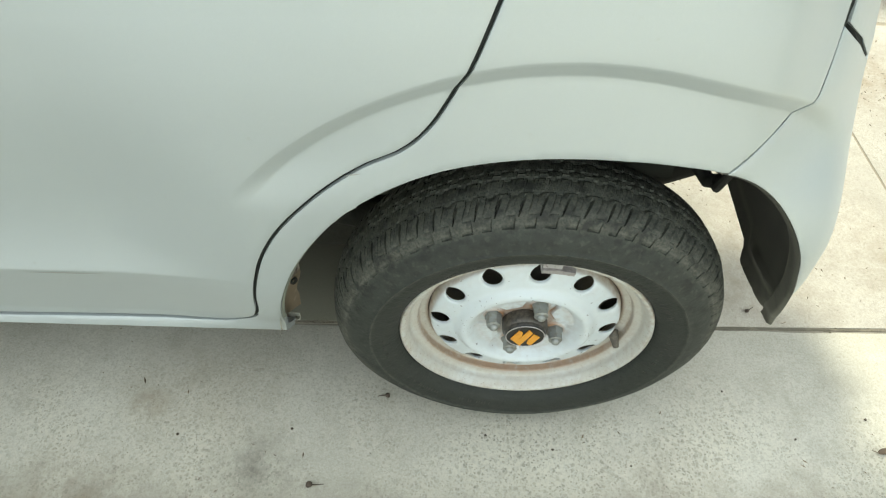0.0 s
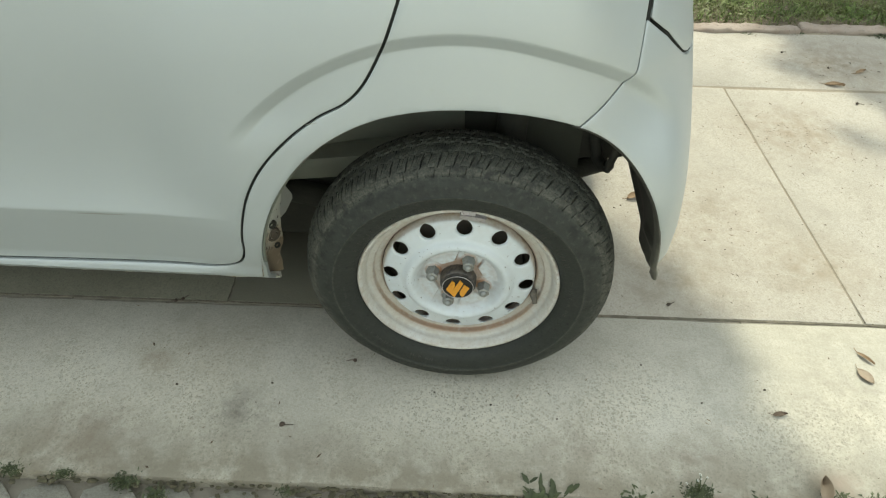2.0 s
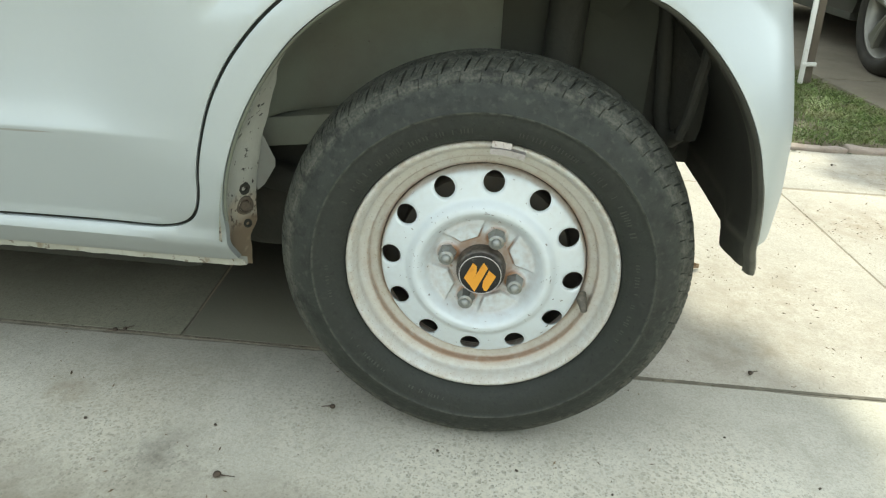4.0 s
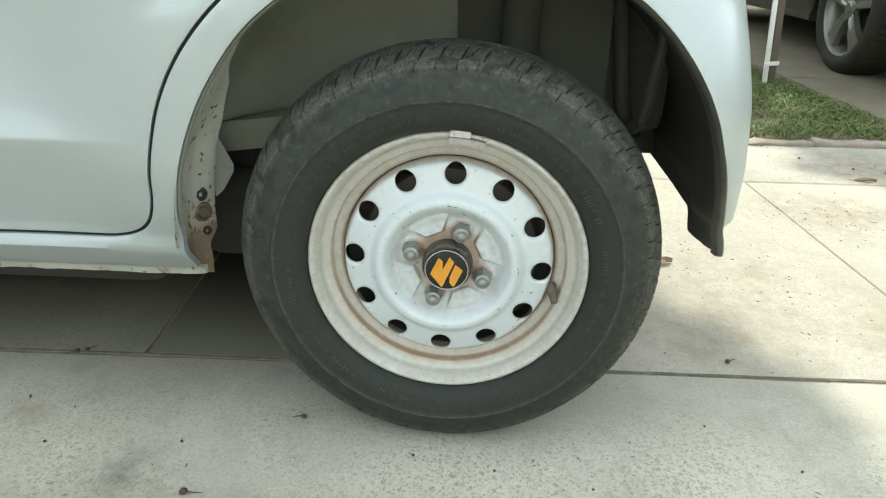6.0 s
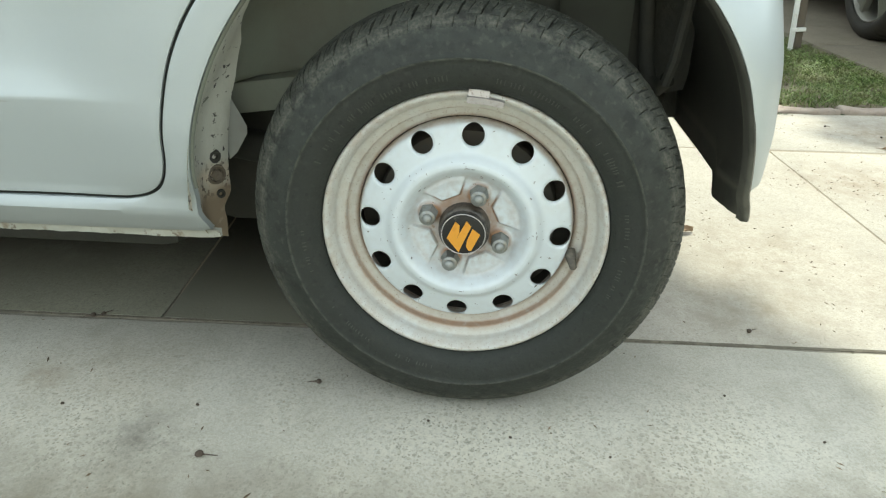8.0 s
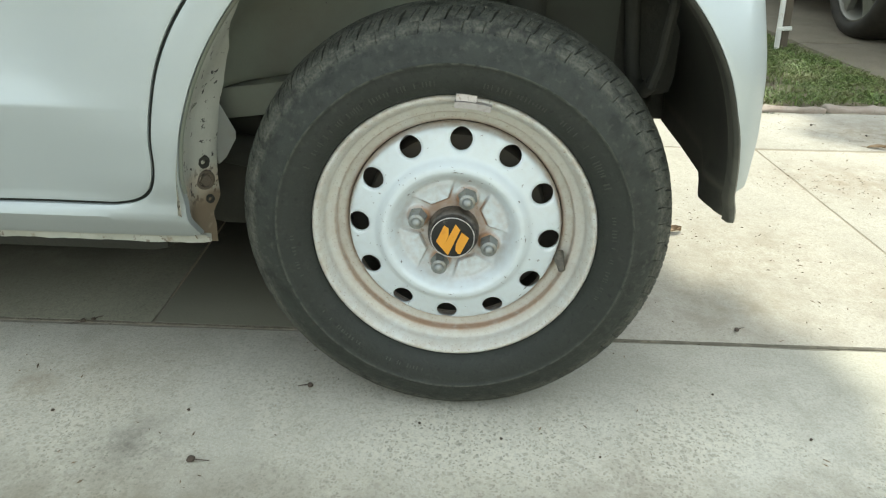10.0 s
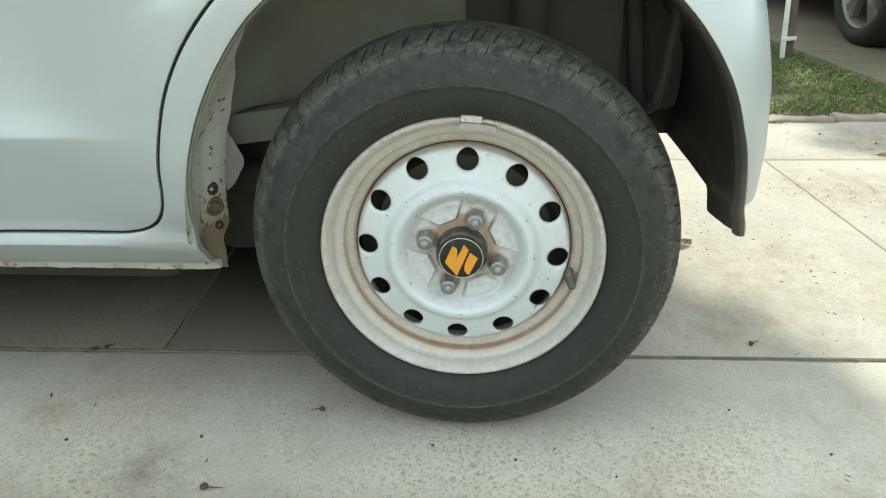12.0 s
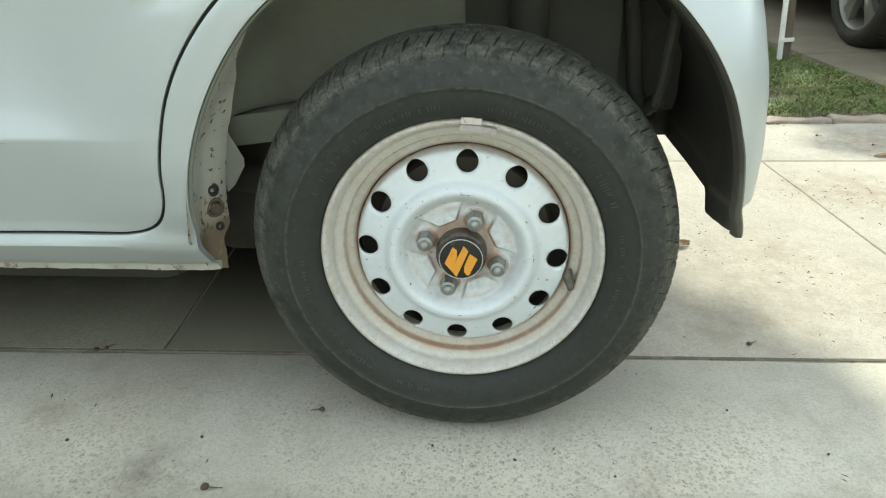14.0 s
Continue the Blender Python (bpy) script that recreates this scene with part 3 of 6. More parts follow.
JOINT = material("dusty_joint_fill", (0.25, 0.225, 0.18), 0.95, 0.0, 0, 0.1, [(20, 0.45, 0.25, (0.14, 0.12, 0.09), 0.8, 7, ONE)], [("noise", 120, 0.6, 0.003)])
FILLER = material("dark_joint_dirt", (0.125, 0.11, 0.082), 0.95, 0.0, 0, 0.1, [(30, 0.46, 0.2, (0.23, 0.20, 0.15), 0.8, 7, ONE)], [("noise", 160, 0.8, 0.003)])
ground = new("ground")
tagged(ground, "wide lawn and soil around a concrete drive", "ground", kind="structure")
bm = bmesh.new()
bmesh.ops.create_grid(bm, x_segments=60, y_segments=60, size=1.0)
for v in bm.verts:
    s = 220 * (abs(v.co.x) ** 3 * (1 if v.co.x > 0 else -1)), 220 * (abs(v.co.y) ** 3 * (1 if v.co.y > 0 else -1))
    v.co = (s[0], s[1], -0.05)
part("soil_sheet", bm, LAWN, ground)

pavement = new("pavement")
tagged(pavement, "pale weathered concrete slab drive with chipped joints", "pavement", kind="structure")


def slab_front(x):
    return -0.2689 + 0.01465 * (x + 0.5)


def joint_front(x):
    return 0.163 + 0.014 * (x + 0.5)


SLABS = [
    # front strip, one long pour
    ([(-2.6, slab_front(-2.6)), (0.95, slab_front(0.95)), (0.95, joint_front(0.95) - 0.002), (-2.6, joint_front(-2.6) - 0.004)], 0.0, CONC_FRONT),
    ([(0.956, slab_front(0.956)), (3.2, slab_front(3.2)), (3.2, joint_front(3.2) - 0.002), (0.956, joint_front(0.956) - 0.002)], 0.0, CONC_FRONT),
]
xs0, xs1 = (-3.4, -1.98, -0.535, 0.905, 2.34, 3.8), (-3.48, -2.05, -0.60, 0.828, 2.27, 3.73)
for i in range(5):
    a0, a1, b0, b1 = xs0[i] + 0.002, xs0[i + 1] - 0.002, xs1[i] + 0.002, xs1[i + 1] - 0.002
    SLABS.append(([(a0, joint_front(a0) + 0.004), (a1, joint_front(a1) + 0.004), (b1, 1.198), (b0, 1.192)], 0.0015, CONC_UNDERCAR if i < 2 else CONC_BACK))
SLABS.append(([(-3.5, 1.204), (0.62, 1.206), (0.62, 1.61), (-3.5, 1.61)], 0.001, CONC_BACK))
SLABS.append(([(0.626, 1.206), (2.9, 1.214), (2.9, 1.60), (0.626, 1.61)], 0.001, CONC_BACK))
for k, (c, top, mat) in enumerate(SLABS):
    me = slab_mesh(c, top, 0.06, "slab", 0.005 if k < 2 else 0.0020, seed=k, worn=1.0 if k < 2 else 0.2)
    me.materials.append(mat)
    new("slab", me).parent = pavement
bm = bmesh.new()
box_into(bm, (-3.6, -0.20, -0.06), (3.9, 0.25, -0.0012))
box_into(bm, (-3.6, -0.36, -0.06), (3.9, -0.20, -0.030))
part("joint_bed", bm, JOINT, pavement, "dark soil bed in the slab joints")
bm = bmesh.new()
rows = []
for i in range(700):
    x = -3.3 + 6.4 * i / 699
    w = 0.0030 + 0.0012 * noise.noise(Vector((x * 24, 0, 6))) + 0.0010 * noise.noise(Vector((x * 90, 0, 2)))
    z = 0.0006 + 0.0005 * noise.noise(Vector((x * 60, 3, 2)))
    rows.append([bm.verts.new((x, joint_front(x) + 0.001 + k * w, z + dz)) for k, dz in ((-1, -0.0035), (-0.5, 0), (0.5, 0.0006), (1, 0.0008))])
for a, b in zip(rows, rows[1:]):
    for k in range(3):
        bm.faces.new((a[k], a[k + 1], b[k + 1], b[k]))
part("joint_filler", bm, FILLER, pavement, "dark dirt packed in the long joint")
bm = bmesh.new()
box_into(bm, (-3.6, 0.25, -0.06), (3.9, 1.63, 0.0002))
part("joint_bed", bm, SAND_JOINT, pavement, "sandy bed in the slab joints")

# small grey pavers along the front edge
bm = bmesh.new()
plan = [(-0.046, -0.2), (0.046, -0.2), (0.046, -0.030), (0.020, -0.001), (-0.012, 0.0), (-0.046, -0.016)]
f = bm.faces.new([bm.verts.new((x, y, -0.05)) for x, y in plan])
g = bmesh.ops.extrude_face_region(bm, geom=[f])
top_v = [v for v in g["geom"] if isinstance(v, bmesh.types.BMVert)]
bmesh.ops.translate(bm, verts=top_v, vec=(0, 0, 0.038))
bmesh.ops.bevel(bm, geom=[e for e in bm.edges if all(v.co.z > -0.02 for v in e.verts)], offset=0.005, segments=2, affect="EDGES")
paver_mesh = mesh_of("paver", bm)
paver_mesh.materials.append(CONC_PAVER)
for i in range(26):
    x = -1.45 + i * 0.118
    ob = new("paver", paver_mesh)
    ob.parent = pavement
    ob.matrix_basis = pose(x, slab_front(x) - 0.008 + random.uniform(-0.007, 0.003), random.uniform(-0.006, 0.002), 0, random.uniform(-1, 1), random.uniform(-4, 4)) @ Matrix.Diagonal((1.13, 1, 1, 1))

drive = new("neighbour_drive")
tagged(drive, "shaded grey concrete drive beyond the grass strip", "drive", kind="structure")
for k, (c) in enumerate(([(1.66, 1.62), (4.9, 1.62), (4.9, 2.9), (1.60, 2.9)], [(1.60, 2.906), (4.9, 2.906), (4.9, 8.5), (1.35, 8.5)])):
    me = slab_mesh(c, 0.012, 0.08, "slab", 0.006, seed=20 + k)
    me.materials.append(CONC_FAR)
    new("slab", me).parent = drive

# edging of the grass strip, in short cast lengths
edging = new("edging_kerb")
tagged(edging, "low rounded pinkish concrete edging along the grass", "edging", kind="structure")
bm = bmesh.new()
vs = box_into(bm, (-0.24, -0.025, -0.05), (0.24, 0.025, 0.014), 0.008)
bmesh.ops.subdivide_edges(bm, edges=[e for e in bm.edges if e.calc_length() > 0.2], cuts=22)
for v in bm.verts:
    v.co += Vector((0, noise.noise(v.co * 9) * 0.012 + noise.noise(v.co * 31) * 0.007, noise.noise(v.co * 11 + Vector((3, 1, 0))) * 0.010 + noise.noise(v.co * 43) * 0.006))
kerb_mesh = mesh_of("kerb_stone", bm)
kerb_mesh.materials.append(EDGING)
for i, x in enumerate((-1.5, -1.0, -0.5, 0.0, 0.5, 0.965, 1.452)):
    ob = new("kerb_stone", kerb_mesh)
    ob.parent = edging
    ob.matrix_basis = pose(x, 1.642 - 0.01 * (i % 2), 0.0, 0, 0, (-1.2, 0.8, -0.5, 1.0, 0.4, 0.8, -1.6)[i])

# soil and grass of the strip
strip = new("grass_strip")
tagged(strip, "short green grass and clover on brown soil", "grass", kind="stuff")
bm = bmesh.new()
bmesh.ops.create_grid(bm, x_segments=50, y_segments=40, size=1.0)
for v in bm.verts:
    x, y = v.co.x * 1.5 + 0.15, 1.665 + (v.co.y + 1) * 0.9
    x = min(x, 1.70 - 0.10 * (y - 1.66))
    v.co = (x, y, 0.004 + noise.noise(Vector((x * 5, y * 5, 0))) * 0.012 + 0.014 * noise.noise(Vector((x * 21, y * 21, 3))))
part("soil", bm, SOIL, strip, "bare brown soil")


def blades(count, area, height, lean, seed, thin=0.004, patchy=True):
    rng = random.Random(seed)
    verts, faces = [], []
    while len(faces) < count:
        x, y = rng.uniform(area[0], area[1]), rng.uniform(area[2], area[3])
        lim = 1.70 - 0.10 * (y - 1.66) - 0.03
        if area[3] > 1 and x > lim:
            continue
        d = noise.noise(Vector((x * 4, y * 4, seed)))
        if patchy and d < rng.uniform(-0.5, 0.28) - 0.1:
            continue
        h = height * rng.uniform(0.4, 1.25)
        a = rng.uniform(0, 2 * math.pi)
        dx, dy = math.cos(a), math.sin(a)
        w = thin * rng.uniform(0.6, 1.5)
        lx, ly = rng.gauss(0, lean) * h, rng.gauss(0, lean) * h
        z = 0.004
        k = len(verts)
        verts += [(x - dx * w, y - dy * w, z), (x + dx * w, y + dy * w, z), (x + lx * 0.5 + dx * w * .8, y + ly * .5 + dy * w * .8, z + h * .65),
                  (x + lx * .5 - dx * w * .8, y + ly * .5 - dy * w * .8, z + h * .65), (x + lx * 1.3, y + ly * 1.3, z + h)]
        faces += [(k, k + 1, k + 2, k + 3), (k + 3, k + 2, k + 4)]
    me = bpy.data.meshes.new("grass_tuft")
    me.from_pydata(verts, [], faces)
    me.materials.append(GRASS)
    return me


new("grass_blades", blades(52000, (0.55, 1.70, 1.668, 3.3), 0.023, 0.9, 3, 0.0017)).parent = strip
rng = random.Random(8)
bm = bmesh.new()
for i in range(3200):
    x, y = rng.uniform(0.6, 1.66), rng.uniform(1.68, 2.9)
    if noise.noise(Vector((x * 3, y * 3, 9))) < -0.1 or x > 1.66 - 0.1 * (y - 1.66):
        continue
    a, s = rng.uniform(0, 6.28), rng.uniform(0.003, 0.0062)
    m = pose(x, y, rng.uniform(0.012, 0.03), rng.uniform(-35, 35), rng.uniform(-35, 35), math.degrees(a))
    ring = [bm.verts.new(m @ Vector((s * math.cos(t) * (1 if k % 2 else 0.75), s * math.sin(t), 0))) for k, t in enumerate([j * 2 * math.pi / 6 for j in range(6)])]
    bm.faces.new(ring)
part("clover_leaves", bm, GRASS, strip)

# unseen walls that close the place and shape its light; an added bounce court
def wall(name, lo, hi, label, mat):
    bm = bmesh.new()
    box_into(bm, lo, hi, 0.01)
    cap_lo, cap_hi = (lo[0] - 0.04, lo[1] - 0.04, hi[2]), (hi[0] + 0.04, hi[1] + 0.04, hi[2] + 0.07)
    box_into(bm, cap_lo, cap_hi, 0.01)
    return tagged(part(name, bm, mat), label, "wall", kind="structure")


# the grey walls cut low sky and bounce; the cream one brightens the flank
wall("wall_south_west", (-9, -7.2, -0.05), (-1.6, -7.0, 2.0), "unseen weathered grey garden wall, kept dark to dim the door", DARKWALL)
wall("wall_south_east", (-1.6, -7.2, -0.05), (7, -7.0, 2.0), "unseen cream plastered garden wall, kept pale to brighten the flank", PLASTER)
wall("wall_west", (-9.2, -7.0, -0.05), (-9.0, 9.0, 3.2), "unseen weathered grey boundary wall, added to block low sky", DARKWALL)
wall("wall_east", (6.9, -7.0, -0.05), (7.1, 9.0, 2.6), "unseen weathered grey wall beside the drive, added to block low sky", DARKWALL)
wall("wall_north", (-9, 9.0, -0.05), (7.1, 9.2, 2.6), "unseen weathered grey wall beyond the lawn, kept dark to cut bounce", DARKWALL)

# pale paving added out of view to bounce light onto the car
court = new("bounce_court")
tagged(court, "unseen pale concrete court, added to bounce light onto the flank", "court", kind="structure")
for k, (y0, y1) in enumerate(((-6.95, -4.8), (-4.794, -2.7), (-2.694, -0.62))):
    for x0, x1 in ((-6.0, -2.9), (-2.894, 0.2), (0.206, 3.3), (3.306, 6.4)):
        me = slab_mesh([(x0, y0), (x1, y0), (x1, y1), (x0, y1)], -0.02, 0.06, "slab", 0.004, 0.2, seed=40 + k)
        me.materials.append(CONC_BOUNCE)
        new("slab", me).parent = court


# ---- the hatchback's body ----
car = new("hatchback_car")
tagged(car, "dusty pale silver-green hatchback parked on concrete drive", "car")
AXLE = Vector((0.0, 0.0, 0.276))
ARCH_X, ARCH_Z, ARCH_R = 0.0, 0.306, 0.346
WIDTH = 1.475

TAIL = [(0.402, 0.205), (0.414, 0.295), (0.424, 0.49), (0.428, WIDTH / 2)]
PLAN_UP = np.array(spline([(0.06, 0.0), (0.12, 0.004), (0.18, 0.018), (0.235, 0.040), (0.30, 0.072), (0.35, 0.110), (0.382, 0.152)] + TAIL, 0.004))
PLAN_LOW = np.array(spline([(0.06, 0.0), (0.12, 0.001), (0.206, 0.006), (0.278, 0.017), (0.320, 0.027), (0.345, 0.038), (0.366, 0.062), (0.381, 0.098), (0.393, 0.143)] + TAIL, 0.004))


def along(p):
    s = np.concatenate([[0], np.cumsum(np.hypot(*np.diff(p, axis=0).T))])
    return s / s[-1]


REAR_U = 0.06 + 0.92
U_GRID = np.linspace(0.06, REAR_U, 400)
for plan in (PLAN_UP, PLAN_LOW):
    plan[:, 0] -= 0.10 * np.maximum(0.0, plan[:, 0] - 0.30)
UP_XY = np.stack([np.interp((U_GRID - 0.06) / 0.92, along(PLAN_UP), PLAN_UP[:, k]) for k in (0, 1)])
LOW_XY = np.stack([np.interp((U_GRID - 0.06) / 0.92, along(PLAN_LOW), PLAN_LOW[:, k]) for k in (0, 1)])


def u_of(x, z):
    """The flank coordinate of the point at that x and height."""
    if x <= 0.06:
        return x
    w = smooth01((z - 0.47) / 0.22)
    xs = LOW_XY[0] * (1 - w) + UP_XY[0] * w + np.interp(z, *REAR_Z) * np.array([smooth01((u - 0.12) / 0.28) for u in U_GRID])
    return float(np.interp(x, xs, U_GRID))


def curve_of(knots, width):
    q = np.array(knots)
    z = np.arange(q[0, 0] - 0.05, q[-1, 0] + 0.05, 0.001)
    y = np.interp(z, q[:, 0], q[:, 1])
    k = max(1, int(width * 1000))
    y = np.convolve(np.pad(y, k // 2, mode="edge"), np.ones(k) / k, "same")[k // 2:k // 2 + len(z)]
    return z, y


DOOR_Z = curve_of([(0.236, 0.030), (0.252, 0.012), (0.293, -0.023), (0.298, -0.023), (0.311, -0.015), (0.321, -0.013), (0.441, -0.0325),
                   (0.455, -0.0272), (0.475, -0.0215), (0.50, -0.0168), (0.53, -0.0136), (0.565, -0.0122), (0.61, -0.0132), (0.66, -0.0160), (0.72, -0.0190), (0.78, -0.0180), (0.84, -0.0120), (0.90, -0.0010), (0.97, 0.016)], 0.004)
QUART_Z = curve_of([(0.236, 0.030), (0.252, 0.012), (0.293, -0.025), (0.298, -0.025), (0.312, -0.022), (0.345, -0.034), (0.41, -0.042), (0.50, -0.042), (0.60, -0.039), (0.68, -0.0365), (0.73, -0.0340), (0.78, -0.0265), (0.84, -0.0125), (0.90, 0.0050), (0.97, 0.028)], 0.020)
REAR_Z = curve_of([(0.25, -0.006), (0.30, 0.000), (0.34, 0.003), (0.40, 0.002), (0.47, -0.004), (0.55, -0.014), (0.62, -0.027), (0.70, -0.045), (0.715, -0.049), (0.78, -0.060), (1.0, -0.095)], 0.02)
E_X, E_Z, E_A, E_B = 0.0, 0.24, 0.466, 0.527


def side(u, z):
    """The car's skin: u runs along the flank and round the rear corner, z is height."""
    t = smooth01((u + 0.53) / 0.20)
    y = np.interp(z, *DOOR_Z) * (1 - t) + np.interp(z, *QUART_Z) * t
    x, dy = u, 0.0
    if u > 0.06:
        w = smooth01((z - 0.47) / 0.22)
        x = float(np.interp(u, U_GRID, LOW_XY[0] * (1 - w) + UP_XY[0] * w)) + smooth01((u - 0.12) / 0.28) * float(np.interp(z, *REAR_Z))
        dy = float(np.interp(u, U_GRID, LOW_XY[1] * (1 - w) + UP_XY[1] * w))
        y *= 1 - smooth01((u - 0.45) / 0.3)
        if z > 0.70:
            dy += 0.21 * (z - 0.70) * smooth01((u - 0.14) / 0.15)
    e = math.hypot((x - E_X) / E_A, (z - E_Z) / E_B)
    fade = smooth01((z - 0.575) / 0.075) if x < 0 else smooth01((z - 0.53) / 0.09)
    d = 0.0
    if e < 1.0 and u < 0.6:
        d = 0.0135 * (1 - e) / 0.040 if e > 0.960 else 0.0135 * max(0.0, 1 - (0.960 - e) / 0.19)
        if x > 0.10:
            d *= 1 - smooth01((x - 0.26) / 0.12)
    return Vector((x, y + dy + d * fade, z))


def side_right(u, z):
    p = side(u, z)
    return Vector((p.x, WIDTH - 0.056 - p.y, p.z))


def offset(curve, d):
    q = np.array(curve)
    t = np.gradient(q, axis=0)
    nrm = np.stack([-t[:, 1], t[:, 0]], 1) / np.linalg.norm(t, axis=1)[:, None]
    return [tuple(p) for p in q + nrm * d]


# seam between the rear door and the quarter panel, from the belt down to the sill and then forward
SEAM = spline([(-0.028, 0.97), (-0.061, 0.864), (-0.080, 0.808), (-0.100, 0.754), (-0.118, 0.716), (-0.138, 0.684), (-0.164, 0.659), (-0.203, 0.637), (-0.244, 0.607), (-0.280, 0.572), (-0.311, 0.532),
               (-0.335, 0.487), (-0.351, 0.440), (-0.3605, 0.400), (-0.3645, 0.372), (-0.371, 0.349), (-0.383, 0.331), (-0.400, 0.3195), (-0.422, 0.3135), (-0.46, 0.311), (-0.62, 0.310), (-0.95, 0.305), (-1.13, 0.303)], 0.006)
arch = spline([(-0.341, 0.257), (-0.340, 0.302), (-0.335, 0.36), (-0.320, 0.419), (-0.296, 0.476), (-0.264, 0.528), (-0.224, 0.575), (-0.175, 0.612), (-0.119, 0.639), (-0.058, 0.654), (0.0, 0.659), (0.06, 0.657),
               (0.112, 0.649), (0.161, 0.633), (0.206, 0.608), (0.245, 0.575), (0.278, 0.535), (0.304, 0.490), (0.322, 0.443), (0.333, 0.395), (0.339, 0.346), (0.340, 0.306)], 0.008)
BUMP_A = (0.167, 0.6300)
i_cut = min(range(len(arch)), key=lambda i: math.hypot(arch[i][0] - BUMP_A[0], arch[i][1] - BUMP_A[1]))
arch_uv = [(u_of(x, z), z) for x, z in arch]


def uz(x, z):
    return (u_of(x, z), z)


bump_seam = spline([arch_uv[i_cut], uz(0.207, 0.660), uz(0.230, 0.684), uz(0.2385, 0.694), uz(0.2408, 0.699), uz(0.2417, 0.706), uz(0.244, 0.745), uz(0.247, 0.795), uz(0.252, 0.86), uz(0.254, 0.97)], 0.004)
# where the pressing has crisp lines the mesh follows them
LINES = [(x, z) for x in np.arange(-1.12, -0.37, 0.006) for z in (0.434, 0.4385, 0.441, 0.4435, 0.449)]
for e in (1.012, 1.003, 0.999, 0.990, 0.975, 0.965, 0.961, 0.957, 0.948):
    for a in np.arange(0.15, math.pi - 0.3, 0.0125):
        x, z = E_X + E_A * e * math.cos(a), E_Z + E_B * e * math.sin(a)
        LINES.append((u_of(x, z), z))


def build_flank(place, inward, step, side_name):
    tail = "" if side_name == "left" else " on the far flank"
    up = offset(SEAM, -0.0022)
    low = offset(SEAM, 0.0022)
    bm = bmesh.new()
    panel_into(bm, up + [(-1.13, 0.97)], [], step, place, inward=inward, lines=LINES if side_name == "left" else ())
    door = part("rear_door", bm, PAINT, car, "silver-green rear door panel" + tail)
    # quarter panel and sill in one pressing
    outline = low[::-1] + [(u, z) for u, z in reversed(offset(bump_seam, 0.0016))] + arch_uv[:i_cut][::-1] + [(-0.36, 0.2515), (-0.9, 0.2495), (-1.4, 0.2475), (-2.05, 0.2475), (-2.05, 0.300)]
    bm = bmesh.new()
    hole = [(u_of(0.018 + 0.17 * (0.5 + 0.5 * math.copysign(abs(math.cos(t)) ** 0.35, math.cos(t))), 0.9), 0.922 + 0.076 * math.copysign(abs(math.sin(t)) ** 0.35, math.sin(t))) for t in np.linspace(0, 2 * math.pi, 72, endpoint=False)]
    hole = [(u, min(z, 0.962)) for u, z in hole]
    panel_into(bm, outline, [hole] if side_name == "left" else [], step, place, inward=inward, lines=LINES if side_name == "left" else ())
    part("quarter_panel", bm, PAINT, car, "silver-green rear quarter panel with arch flare" + tail)
    if side_name == "left":
        c = np.mean(np.array(hole), axis=0)
        bm = bmesh.new()
        panel_into(bm, [tuple(c + (np.array(p) - c) * (1 - 0.0035 / np.linalg.norm(np.array(p) - c))) for p in hole], [], 0.01, place, inward=inward)
        part("fuel_lid", bm, PAINT, car, "rounded silver-green fuel lid")
    # bumper half that wraps round the corner
    low_edge = [(u_of(0.343, 0.339), 0.339), (u_of(0.352, 0.342), 0.342), (u_of(0.372, 0.336), 0.336), (u_of(0.39, 0.325), 0.325), (REAR_U, 0.318)]
    top_edge = [(REAR_U, 0.664), (u_of(0.40, 0.668), 0.668), (u_of(0.332, 0.677), 0.677), (u_of(0.322, 0.685), 0.685), (u_of(0.285, 0.725), 0.725), (u_of(0.2475, 0.758), 0.758)]
    seam_low = [p for p in bump_seam if p[1] < 0.758]
    outline = [(u, z) for u, z in offset(seam_low, -0.0016)] + top_edge[::-1] + low_edge[::-1] + [(u, z) for u, z in arch_uv[i_cut + 1:] if z > 0.341][::-1]
    bm = bmesh.new()
    panel_into(bm, outline, [], step, place, inward=(-0.3 * 1, inward[1] * 0.95, 0))
    part("rear_bumper", bm, PAINT, car, "silver-green plastic bumper corner" + tail)
    gap = 0.0055
    tg = [(u_of(0.2530, 0.7595), 0.7595), (u_of(0.287, 0.725), 0.725 + gap), (u_of(0.322, 0.685), 0.685 + gap), (u_of(0.333, 0.677), 0.677 + gap), (u_of(0.40, 0.668), 0.668 + gap), (REAR_U, 0.664 + gap), (REAR_U, 0.97), (u_of(0.2625, 0.97), 0.97), (u_of(0.2600, 0.86), 0.86), (u_of(0.2540, 0.785), 0.785)]
    bm = bmesh.new()
    panel_into(bm, tg, [], step, place, inward=(-0.5 * 1, inward[1] * 0.85, 0))
    part("tailgate", bm, PAINT, car, "silver-green tailgate lower corner" + tail)
    # dark tubes added behind the seams, for the shade in the gaps
    bm = bmesh.new()
    inn = Vector(inward) * 0.011
    tube_into(bm, [place(u, z) + inn for u, z in SEAM[::2]], 0.007, 6)
    tube_into(bm, [place(u, z) + inn for u, z in bump_seam[::2]], 0.006, 6)
    tube_into(bm, [place(u, z) + inn + Vector((-0.004, 0, 0)) for u, z in [(u_of(0.248, 0.772), 0.772), (u_of(0.285, 0.725), 0.725 + gap / 2), (u_of(0.322, 0.685), 0.685 + gap / 2), (u_of(0.333, 0.677), 0.677 + gap / 2), (u_of(0.40, 0.668), 0.668 + gap / 2), (REAR_U, 0.664 + gap / 2)]], 0.009, 6)
